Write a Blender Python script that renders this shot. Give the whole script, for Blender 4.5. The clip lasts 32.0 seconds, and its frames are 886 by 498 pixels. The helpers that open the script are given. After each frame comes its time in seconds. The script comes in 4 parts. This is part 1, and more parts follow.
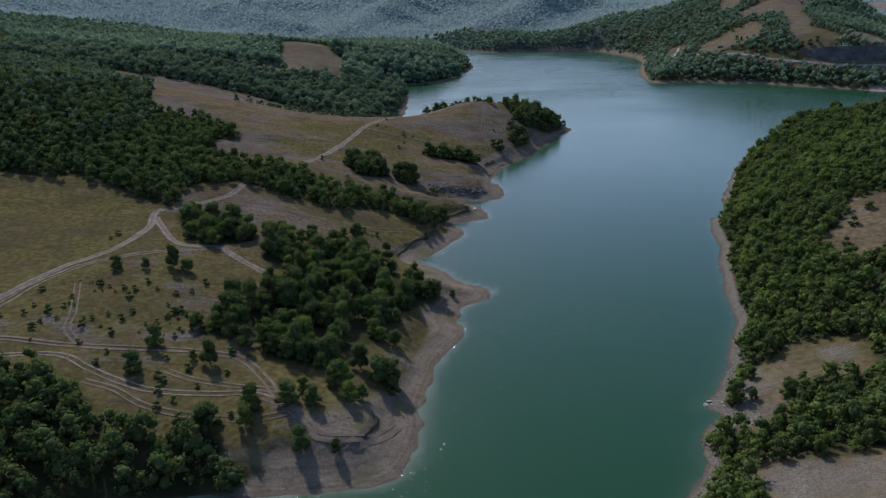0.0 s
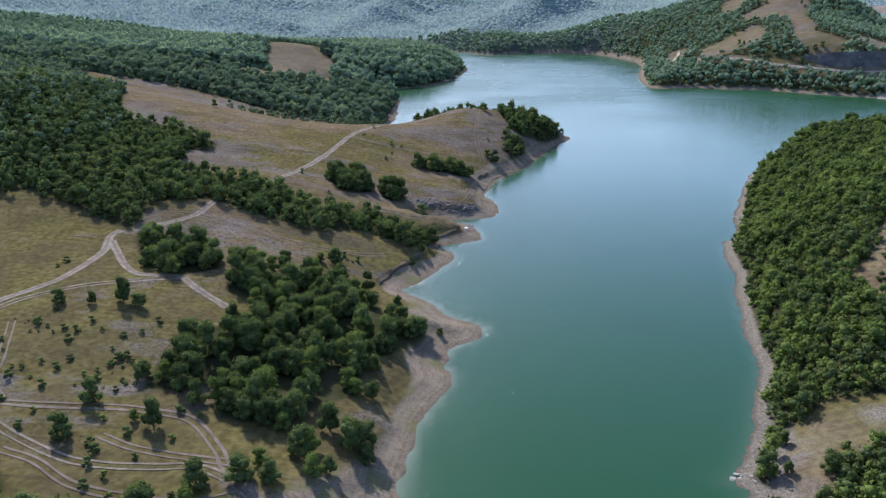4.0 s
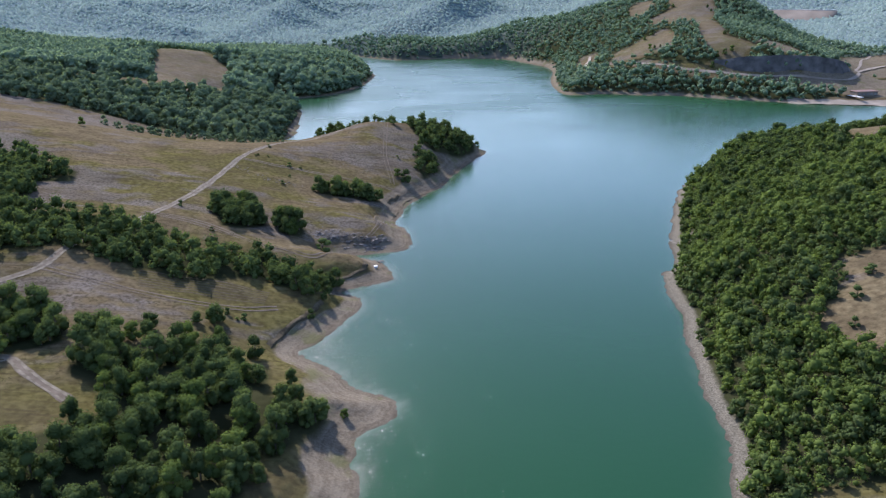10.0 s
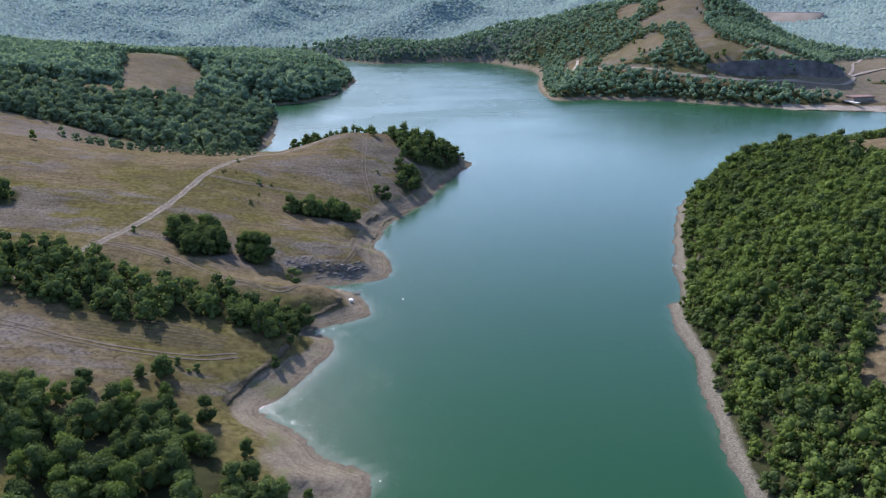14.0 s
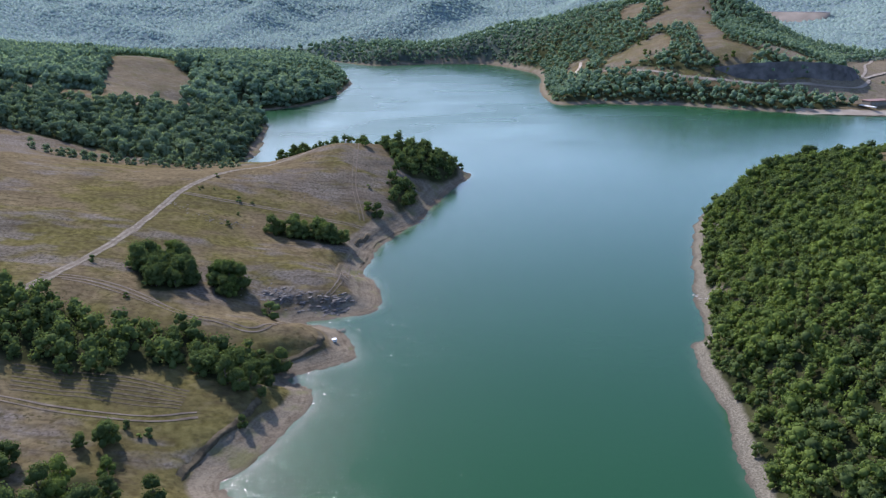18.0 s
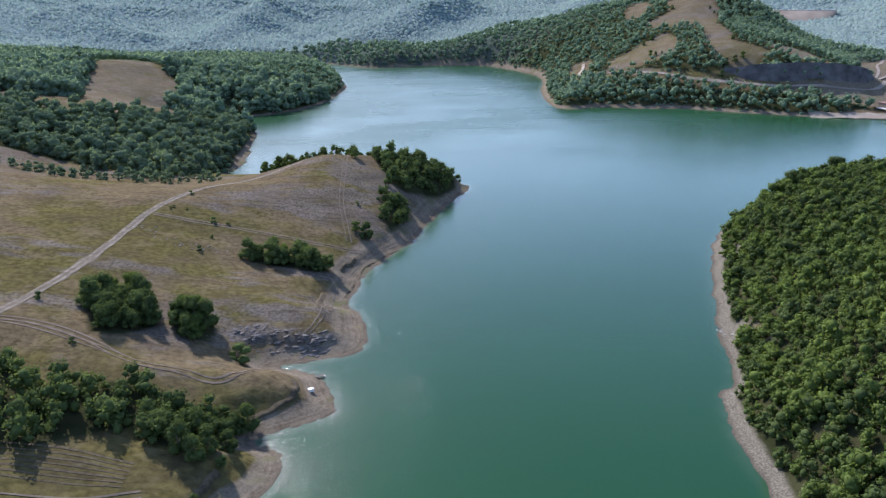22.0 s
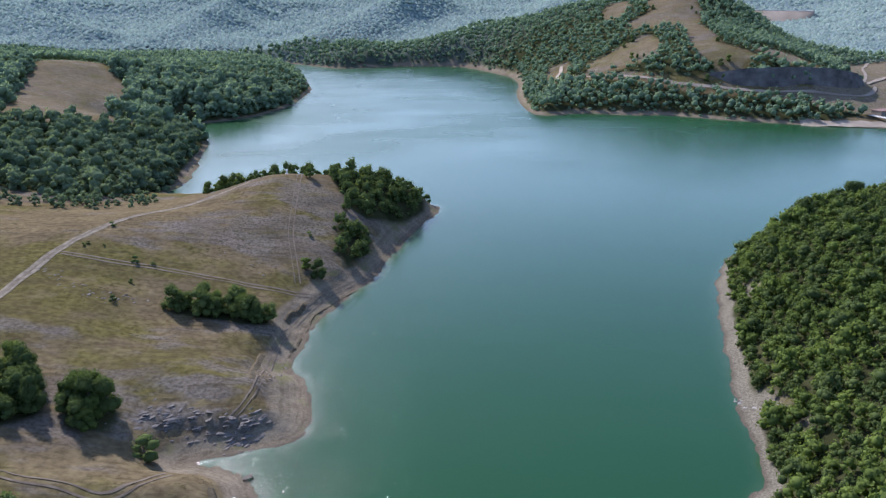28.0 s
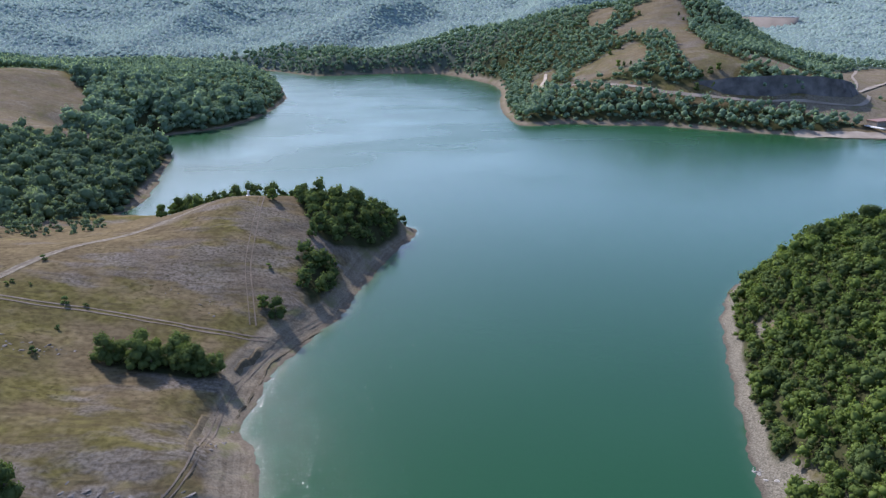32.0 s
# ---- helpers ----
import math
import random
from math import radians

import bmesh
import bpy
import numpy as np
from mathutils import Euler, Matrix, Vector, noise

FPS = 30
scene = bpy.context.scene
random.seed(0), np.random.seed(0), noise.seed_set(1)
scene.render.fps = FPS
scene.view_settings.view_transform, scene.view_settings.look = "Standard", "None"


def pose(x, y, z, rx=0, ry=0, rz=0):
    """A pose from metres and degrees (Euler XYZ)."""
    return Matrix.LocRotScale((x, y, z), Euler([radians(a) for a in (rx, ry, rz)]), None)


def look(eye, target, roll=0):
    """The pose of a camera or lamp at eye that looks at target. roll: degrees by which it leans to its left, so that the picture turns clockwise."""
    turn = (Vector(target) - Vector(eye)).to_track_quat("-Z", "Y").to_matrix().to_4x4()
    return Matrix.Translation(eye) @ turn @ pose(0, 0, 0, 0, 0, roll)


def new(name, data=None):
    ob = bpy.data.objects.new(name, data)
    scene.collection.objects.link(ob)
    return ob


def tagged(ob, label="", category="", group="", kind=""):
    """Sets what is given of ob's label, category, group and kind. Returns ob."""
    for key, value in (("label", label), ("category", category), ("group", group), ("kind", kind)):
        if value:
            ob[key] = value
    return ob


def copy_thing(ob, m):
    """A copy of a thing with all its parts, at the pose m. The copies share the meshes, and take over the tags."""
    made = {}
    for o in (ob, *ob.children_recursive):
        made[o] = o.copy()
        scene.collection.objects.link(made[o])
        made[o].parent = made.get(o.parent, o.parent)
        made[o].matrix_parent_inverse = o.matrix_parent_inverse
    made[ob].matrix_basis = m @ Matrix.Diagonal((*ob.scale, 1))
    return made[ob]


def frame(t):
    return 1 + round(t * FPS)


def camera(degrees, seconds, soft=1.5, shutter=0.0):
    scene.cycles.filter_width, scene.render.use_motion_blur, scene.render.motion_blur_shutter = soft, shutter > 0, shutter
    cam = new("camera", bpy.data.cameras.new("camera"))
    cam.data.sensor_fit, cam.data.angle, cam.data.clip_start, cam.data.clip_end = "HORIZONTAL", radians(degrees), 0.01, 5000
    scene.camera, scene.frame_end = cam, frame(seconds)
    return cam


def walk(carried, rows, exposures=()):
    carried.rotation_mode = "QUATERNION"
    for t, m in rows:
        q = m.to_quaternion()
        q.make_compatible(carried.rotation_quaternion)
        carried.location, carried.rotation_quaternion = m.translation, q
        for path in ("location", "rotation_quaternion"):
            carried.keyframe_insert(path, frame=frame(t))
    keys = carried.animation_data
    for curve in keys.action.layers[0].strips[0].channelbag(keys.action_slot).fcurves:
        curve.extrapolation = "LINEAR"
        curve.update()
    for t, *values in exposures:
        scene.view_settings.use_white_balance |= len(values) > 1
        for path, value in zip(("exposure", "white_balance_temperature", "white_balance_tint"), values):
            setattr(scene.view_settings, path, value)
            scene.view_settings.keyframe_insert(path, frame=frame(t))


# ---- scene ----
cam = camera(59.68, 32.0, soft=1.35)
# seconds, place, then the turn to the right, the tilt down and the lean
FLIGHT = (
    (0, 0.00, 0.00, 100.00, 0.000, 18.934, -0.727),
    (1, 0.63, 7.41, 100.03, 0.108, 18.926, -0.633),
    (2, 1.24, 14.80, 100.06, 0.175, 18.896, -0.477),
    (3, 1.71, 22.33, 100.19, 0.286, 18.931, -0.245),
    (3.5, 2.01, 26.15, 100.16, 0.316, 18.950, -0.236),
    (5.5, 3.14, 41.24, 99.69, 1.430, 18.919, -0.044),
    (6, 3.47, 44.91, 99.53, 1.749, 18.889, 0.004),
    (7, 4.21, 52.48, 99.34, 2.606, 18.865, -0.038),
    (8, 4.72, 60.20, 99.11, 4.444, 18.817, 0.068),
    (9, 5.49, 67.50, 99.02, 6.018, 18.756, 0.082),
    (10, 6.15, 74.77, 99.20, 7.146, 18.729, 0.037),
    (11, 7.12, 82.16, 99.52, 7.726, 18.729, -0.042),
    (12, 8.08, 89.37, 99.62, 8.323, 18.685, 0.013),
    (13, 9.31, 96.80, 99.42, 8.347, 18.612, 0.065),
    (14, 10.81, 104.35, 99.33, 8.287, 18.613, 0.069),
    (14.5, 11.44, 108.11, 99.35, 8.279, 18.629, 0.059),
    (16.5, 14.25, 122.92, 99.43, 8.308, 18.649, 0.021),
    (17, 15.07, 126.63, 99.40, 8.288, 18.638, -0.033),
    (18, 16.64, 134.14, 99.50, 8.284, 18.642, -0.009),
    (19, 18.25, 141.40, 99.56, 8.258, 18.633, -0.116),
    (20, 20.04, 148.67, 99.52, 8.216, 18.605, -0.230),
    (21, 21.75, 155.89, 99.33, 8.212, 18.642, -0.353),
    (22, 23.42, 163.27, 99.24, 8.188, 18.646, -0.302),
    (23, 25.14, 170.65, 99.33, 8.164, 18.642, -0.181),
    (24, 26.89, 177.92, 99.69, 8.092, 18.706, -0.204),
    (25, 28.50, 185.29, 99.78, 8.063, 18.785, -0.037),
    (25.5, 29.20, 188.96, 99.75, 8.062, 18.826, -0.070),
    (27.5, 32.29, 203.53, 99.84, 9.754, 18.876, 0.110),
    (28, 33.10, 207.33, 99.72, 10.191, 18.856, 0.172),
    (29, 34.91, 215.21, 99.42, 11.024, 18.759, 0.318),
    (30, 37.23, 222.99, 99.25, 11.591, 18.663, 0.442),
    (31, 39.37, 229.80, 99.28, 11.499, 18.571, 0.352),
    (32, 41.32, 236.11, 99.25, 11.426, 18.482, 0.311),
)
FADE = tuple((t, stops + 1.02, 5800, 19) for t, stops in ((0.0, -1.0), (0.1, -0.65), (0.2, -0.35), (0.3, -0.05), (0.5, 0.0), (32.0, 0.0)))
walk(cam, [(t, pose(x, y, z, 90 - tilt, 0, -turn) @ pose(0, 0, 0, 0, 0, lean)) for t, x, y, z, turn, tilt, lean in FLIGHT], FADE)

# ---- light: late-morning sun ahead and to the left, clear sky ----
SUN_TURN, SUN_HEIGHT = radians(-25), radians(38)
world = bpy.data.worlds.new("sky")
scene.world = world
world.use_nodes = True
sky = world.node_tree.nodes.new("ShaderNodeTexSky")
sky.sky_type, sky.sun_disc = "NISHITA", False
sky.sun_elevation, sky.sun_rotation = SUN_HEIGHT, SUN_TURN
sky.air_density, sky.dust_density, sky.altitude = 1.0, 1.0, 300
world.node_tree.links.new(sky.outputs[0], world.node_tree.nodes["Background"].inputs["Color"])
world.node_tree.nodes["Background"].inputs["Strength"].default_value = 0.15
sun_data = bpy.data.lights.new("sun", "SUN")
sun_data.energy, sun_data.angle, sun_data.color = 3.87, radians(0.53), (1.0, 0.94, 0.84)
sun = new("sun", sun_data)
sun.matrix_world = look((0, 0, 0), (-math.sin(SUN_TURN) * math.cos(SUN_HEIGHT), -math.cos(SUN_TURN) * math.cos(SUN_HEIGHT), -math.sin(SUN_HEIGHT)))


# ---- materials ----
class Shader:
    """A node material with a few shorthands."""

    def __init__(self, name, rough=0.8):
        self.mat = bpy.data.materials.new(name)
        self.mat.use_nodes = True
        self.tree = self.mat.node_tree
        self.bsdf = self.tree.nodes["Principled BSDF"]
        self.bsdf.inputs["Roughness"].default_value = rough
        self.place = self.node("ShaderNodeNewGeometry").outputs["Position"]

    def node(self, kind, **inputs):
        n = self.tree.nodes.new(kind)
        for key, value in inputs.items():
            self.put(n.inputs[key], value)
        return n

    def put(self, socket, value):
        if isinstance(value, bpy.types.NodeSocket):
            self.tree.links.new(value, socket)
        else:
            socket.default_value = value

    def noise(self, scale, detail=4.0, vector=None, stretch=None):
        v = vector or self.place
        if stretch:
            v = self.node("ShaderNodeVectorMath", Vector=v).outputs[0]
            v.node.operation = "MULTIPLY"
            v.node.inputs[1].default_value = stretch
        return self.node("ShaderNodeTexNoise", Vector=v, Scale=scale, Detail=detail).outputs["Fac"]

    def ramp(self, fac, low, high):
        return self.node("ShaderNodeMapRange", Value=fac, **{"From Min": low, "From Max": high}).outputs[0]

    def mix(self, fac, a, b):
        n = self.tree.nodes.new("ShaderNodeMix")
        n.data_type = "RGBA"
        for k, value in ((0, fac), (6, a), (7, b)):
            if isinstance(value, tuple) and len(value) == 3:
                value = (*value, 1)
            self.put(n.inputs[k], value)
        return n.outputs[2]

    def math(self, op, a, b):
        n = self.tree.nodes.new("ShaderNodeMath")
        n.operation, n.use_clamp = op, op != "POWER"
        self.put(n.inputs[0], a), self.put(n.inputs[1], b)
        return n.outputs[0]

    def attribute(self, name):
        n = self.node("ShaderNodeAttribute")
        n.attribute_name = name
        return n.outputs["Fac"]

    def island(self):
        return self.node("ShaderNodeNewGeometry").outputs["Random Per Island"]

    def thing_random(self):
        return self.node("ShaderNodeObjectInfo").outputs["Random"]

    def colour(self, c):
        self.put(self.bsdf.inputs["Base Color"], (*c, 1) if isinstance(c, tuple) else c)

    def bump(self, height, strength, distance):
        n = self.node("ShaderNodeBump", Height=height, Strength=strength, Distance=distance)
        self.put(self.bsdf.inputs["Normal"], n.outputs[0])


def ground_material():
    s = Shader("dry_hillside", 0.95)
    s.bsdf.inputs["Specular IOR Level"].default_value = 0.0
    big, mid, fine = s.noise(0.016, 3), s.noise(0.09, 6), s.noise(1.1, 6)
    streak = s.noise(0.13, 6, stretch=(0.6, 1.4, 1.0))
    tuft = s.noise(0.55, 8)
    dry = s.mix(s.ramp(tuft, 0.33, 0.67), (0.088, 0.067, 0.038), (0.158, 0.125, 0.072))
    olive = s.mix(s.ramp(tuft, 0.33, 0.67), (0.062, 0.053, 0.019), (0.120, 0.104, 0.040))
    where = s.math("ADD", s.math("MULTIPLY", big, 0.7), s.math("MULTIPLY", mid, 0.3))
    where = s.math("ADD", where, s.math("MULTIPLY", s.attribute("lush"), 0.13))
    grass = s.mix(s.ramp(where, 0.515, 0.585), dry, olive)
    # mauve-grey stony ground in long patches
    stony = s.mix(s.ramp(fine, 0.35, 0.6), (0.074, 0.063, 0.056), (0.158, 0.138, 0.122))
    patches = s.math("SUBTRACT", s.math("ADD", s.math("MULTIPLY", s.noise(0.022, 8, stretch=(0.7, 1.5, 1.0)), 0.7), s.math("MULTIPLY", streak, 0.3)), s.math("MULTIPLY", s.attribute("lush"), 0.035))
    grass = s.mix(s.math("MULTIPLY", s.ramp(patches, 0.515, 0.565), 0.75), grass, stony)
    tussock = s.math("MULTIPLY", s.ramp(s.noise(0.9, 3), 0.56, 0.66), s.ramp(s.noise(0.05, 3), 0.42, 0.6))
    grass = s.mix(s.math("MULTIPLY", tussock, 0.7), grass, (0.036, 0.033, 0.013))
    # sheep terraces: thin darker lines along the slope
    terrace = s.ramp(s.noise(0.42, 5, stretch=(0.16, 1.5, 1.0)), 0.56, 0.66)
    grass = s.mix(s.math("MULTIPLY", terrace, 0.5), grass, (0.050, 0.040, 0.022))
    # trampled, stony and lusher patches a few metres to tens of metres wide
    patch = s.ramp(s.noise(0.07, 9, stretch=(0.9, 1.2, 1.0)), 0.34, 0.60)
    grass = s.mix(s.math("MULTIPLY", s.math("SUBTRACT", 1.0, patch), 0.5), grass, (0.062, 0.047, 0.030))
    grass = s.mix(s.math("MULTIPLY", s.ramp(s.noise(0.2, 5), 0.58, 0.70), 0.25), grass, (0.160, 0.132, 0.082))
    bands = s.node("ShaderNodeCombineXYZ", X=s.math("MULTIPLY", s.attribute("shore"), 1.0))
    bands.inputs["Y"].default_value = 0.3
    band = s.noise(26.0, 6, vector=bands.outputs[0])
    inland = s.ramp(s.attribute("shore"), 0.25, 0.5)
    band = s.math("ADD", s.math("MULTIPLY", band, s.math("SUBTRACT", 1.0, inland)), s.math("MULTIPLY", s.noise(0.9, 6), inland))
    soil = s.mix(s.ramp(s.math("ADD", s.math("MULTIPLY", band, 0.4), s.math("MULTIPLY", s.math("ADD", s.math("MULTIPLY", s.noise(0.22, 6), 0.5), s.math("MULTIPLY", s.noise(1.7, 6), 0.5)), 0.7)), 0.37, 0.63), (0.064, 0.050, 0.035), (0.168, 0.141, 0.104))
    soil = s.mix(s.math("MULTIPLY", s.ramp(s.noise(0.11, 4), 0.56, 0.66), 0.55), soil, (0.075, 0.082, 0.024))
    shingle = s.mix(s.ramp(s.noise(2.2, 7), 0.35, 0.65), (0.075, 0.068, 0.052), (0.165, 0.146, 0.114))
    soil = s.mix(s.attribute("shingle"), soil, shingle)
    soil = s.mix(s.math("MULTIPLY", s.ramp(s.attribute("shore"), 0.04, 0.0), 0.75), soil, (0.056, 0.044, 0.034))
    # Floor under the trees is darkened to stand in for shade between crowns
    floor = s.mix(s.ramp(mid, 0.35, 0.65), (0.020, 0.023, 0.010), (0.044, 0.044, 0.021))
    edge = s.math("ADD", s.attribute("bare"), s.math("MULTIPLY", s.math("SUBTRACT", mid, 0.5), 0.8))
    c = s.mix(s.ramp(edge, 0.38, 0.62), grass, soil)
    # Far forest ground takes a pale blue that imitates haze
    hazed_canopy = s.mix(s.ramp(s.math("ADD", s.math("MULTIPLY", s.noise(0.08, 5), 0.5), s.math("MULTIPLY", s.noise(0.012, 4), 0.5)), 0.40, 0.60), (0.116, 0.156, 0.160), (0.156, 0.196, 0.184))
    floor = s.mix(s.attribute("far"), floor, hazed_canopy)
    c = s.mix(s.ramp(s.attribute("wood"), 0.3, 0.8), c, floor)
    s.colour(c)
    s.bump(s.math("ADD", s.math("MULTIPLY", tuft, 0.5), s.math("MULTIPLY", streak, 0.5)), 0.8, 0.7)
    return s.mat


def water_material():
    s = Shader("reservoir_water", 0.06)
    s.bsdf.inputs["IOR"].default_value = 1.33
    s.bsdf.inputs["Specular IOR Level"].default_value = 0.3
    deep = s.mix(s.ramp(s.noise(0.006, 3), 0.35, 0.65), (0.008, 0.044, 0.014), (0.011, 0.050, 0.018))
    s.colour(s.mix(s.ramp(s.attribute("shallow"), 0.0, 1.0), deep, (0.10, 0.13, 0.09)))
    swell = s.noise(0.5, 2.0)
    chop = s.noise(2.2, 2.0, stretch=(1.0, 1.5, 1.0))
    s.bump(s.math("ADD", s.math("MULTIPLY", swell, 0.5), s.math("MULTIPLY", chop, 0.5)), 1.0, 0.045)
    # the open reach is ruffled by wind
    north = s.node("ShaderNodeSeparateXYZ", Vector=s.place).outputs["Y"]
    reach = s.ramp(north, 400.0, 750.0)
    gust = s.math("ADD", 0.14, s.math("MULTIPLY", s.ramp(s.noise(0.007, 2, stretch=(1.0, 1.6, 1.0)), 0.38, 0.64), 0.12))
    s.put(s.bsdf.inputs["Roughness"], s.math("ADD", 0.06, s.math("MULTIPLY", reach, gust)))
    return s.mat


def ripple_material():
    s = Shader("ripple_water", 0.16)
    s.bsdf.inputs["IOR"].default_value = 1.33
    s.colour(s.mix(s.ramp(s.noise(0.006, 3), 0.35, 0.65), (0.008, 0.044, 0.014), (0.011, 0.050, 0.018)))
    return s.mat


def foliage_material(name, dark, light, glow=0.9, spot=0.5):
    s = Shader(name, 0.6)
    tree = s.math("ADD", s.attribute("shade"), s.math("MULTIPLY", s.attribute("lone"), s.thing_random()))
    grove = s.math("ADD", s.math("MULTIPLY", s.ramp(s.noise(0.022, 2), 0.38, 0.62), 0.55), s.math("MULTIPLY", s.ramp(s.noise(0.35, 3), 0.3, 0.7), 0.45))
    vary = s.math("ADD", s.math("MULTIPLY", s.island(), spot), s.math("MULTIPLY", s.math("ADD", s.math("MULTIPLY", tree, 0.55), s.math("MULTIPLY", grove, 0.45)), 1 - spot))
    c = s.mix(vary, dark, light)
    s.colour(c)
    s.bsdf.inputs["Specular IOR Level"].default_value = 0.0
    through_leaf = s.mix(glow, (0.0, 0.0, 0.0), s.mix(vary, tuple(v * k for v, k in zip(dark, (1.15, 1.15, 0.8))), tuple(v * k for v, k in zip(light, (1.2, 1.2, 0.7)))))
    leaf = s.node("ShaderNodeBsdfTranslucent", Color=through_leaf)
    both = s.node("ShaderNodeAddShader")
    s.put(both.inputs[0], s.bsdf.outputs[0]), s.put(both.inputs[1], leaf.outputs[0])
    s.put(s.tree.nodes["Material Output"].inputs["Surface"], both.outputs[0])
    return s.mat


def plain_material(name, a, b, scale=1.0, rough=0.85, bump=0.3):
    s = Shader(name, rough)
    s.bsdf.inputs["Specular IOR Level"].default_value = 0.5 if rough < 0.8 else 0.12
    n = s.noise(scale, 6)
    s.colour(s.mix(s.ramp(n, 0.3, 0.7), a, b))
    s.bump(s.noise(scale * 3, 5), bump, 0.15)
    return s.mat


GROUND, WATER, RIPPLE = ground_material(), water_material(), ripple_material()
LEAF = foliage_material("oak_leaves", (0.027, 0.040, 0.016), (0.073, 0.095, 0.033), 0.65, 0.15)
LEAF_BRIGHT = foliage_material("hornbeam_leaves", (0.035, 0.052, 0.016), (0.094, 0.122, 0.032), 0.65, 0.18)
# Pale bluish tones put the haze over the distant hills into the colour
LEAF_FAR = foliage_material("haze_tinted_leaves", (0.120, 0.162, 0.162), (0.166, 0.208, 0.188), 1.0, 0.03)
# Paler, greyer green stands in for haze over the far woods
LEAF_MID = foliage_material("hazed_green_leaves", (0.066, 0.097, 0.066), (0.104, 0.139, 0.090), 0.9, 0.08)
# Slightly paler, bluer oak green: a faint haze mixed into the colour
LEAF_BANK = foliage_material("faint_haze_oak_leaves", (0.042, 0.063, 0.042), (0.094, 0.121, 0.068), 0.8, 0.14)
BARK = plain_material("grey_bark", (0.06, 0.05, 0.04), (0.14, 0.12, 0.10), 4)
SOIL = plain_material("pale_track_soil", (0.092, 0.075, 0.050), (0.208, 0.178, 0.136), 0.45, 0.95)
FAINT_SOIL = plain_material("trodden_track_soil", (0.095, 0.074, 0.054), (0.155, 0.125, 0.095), 0.4, 0.95)
ROCK = plain_material("grey_rock", (0.070, 0.061, 0.055), (0.165, 0.148, 0.135), 0.9, 0.9, 0.8)
DARK_ROCK = plain_material("dark_quarried_rock", (0.045, 0.043, 0.044), (0.135, 0.125, 0.12), 0.12, 0.9, 0.9)
PALE_ROCK = plain_material("pale_limestone", (0.15, 0.14, 0.125), (0.32, 0.30, 0.27), 1.4, 0.9, 0.6)
SAND = plain_material("pale_sand", (0.19, 0.155, 0.12), (0.30, 0.255, 0.205), 0.1, 0.95)
ASPHALT = plain_material("worn_asphalt", (0.16, 0.155, 0.15), (0.26, 0.25, 0.24), 0.4, 0.9)
CONCRETE = plain_material("weathered_concrete", (0.36, 0.35, 0.33), (0.55, 0.53, 0.50), 0.5, 0.85)
WHITE = plain_material("white_paint", (0.55, 0.55, 0.53), (0.66, 0.66, 0.64), 2.0, 0.5)
RUST_RED = plain_material("rust_red_paint", (0.14, 0.075, 0.055), (0.19, 0.10, 0.075), 1.0, 0.7)
DAM_FACE = plain_material("dry_dam_slope", (0.17, 0.14, 0.11), (0.25, 0.21, 0.17), 0.05, 0.95)
TURF = plain_material("dark_turf_edge", (0.048, 0.038, 0.024), (0.105, 0.084, 0.052), 0.8, 0.95)
# ---- the lie of the land: shoreline plan in metres, x to the east, y to the north ----
SHORE_LEFT = ((-60, -400), (-84, 60), (-62, 128), (-36, 134.5), (-26, 136), (-18, 137), (-11, 140), (-7.2, 149), (-6, 159), (-5, 172), (-2, 191),
    (4, 208), (6.2, 216), (4, 222), (7, 232), (13, 238), (17, 245), (14, 250), (5, 257), (0, 267), (-10.5, 278.3), (-4.5, 284), (2, 296), (7.5, 306),
    (8.5, 313), (7, 318), (2, 324), (10, 328), (19, 332), (20.5, 339), (19, 347), (16, 353), (9, 358), (3, 360))
SHORE_HEAD = ((9, 361), (19, 363), (27, 366), (30.5, 373), (30.4, 383), (29.8, 393), (26, 402), (29, 414), (32, 426), (41, 445), (55, 466), (62, 485),
    (74, 513), (85, 535), (93, 551), (91, 560), (72, 573), (45, 584), (15, 590), (-15, 596), (-37, 603), (-34, 613), (-30, 632), (-29, 663),
    (-30, 700), (-31, 735), (-40, 761), (-60, 785), (-90, 796), (-67, 806), (-35, 820), (-2, 847), (23, 904), (40, 990))
SHORE_FAR = ((41, 1020), (33, 1131), (4, 1210), (-80, 1262), (-330, 1290), (-330, 1350), (-120, 1342), (-34, 1318), (17, 1288), (72, 1216), (100, 1210),
    (166, 1224), (235, 1205), (262, 1116), (269, 1075), (258, 1009), (232, 922), (218, 835), (225, 810), (255, 815), (276, 809), (297, 799),
    (324, 795), (359, 766), (397, 742), (415, 730), (460, 711), (560, 690), (700, 650), (830, 560), (700, 480), (500, 490), (320, 500), (240, 490))
SHORE_RIGHT = ((200, 471), (185, 457), (173, 440), (159, 411), (148, 388), (136, 361.5), (132.4, 348), (127.4, 337), (125, 331.4), (120, 327.8), (116.8, 321.4), (112.7, 309),
    (110.9, 300), (110.6, 292), (109, 285.4), (105.8, 276.8), (102, 267.2), (96.6, 247.5), (91, 222), (80, 195), (71, 178), (66, 170.5), (63.5, 168.5), (67, 164), (60, 156), (57, 149), (56, 143), (50, 133), (44, 118), (40, 60), (45, -400))
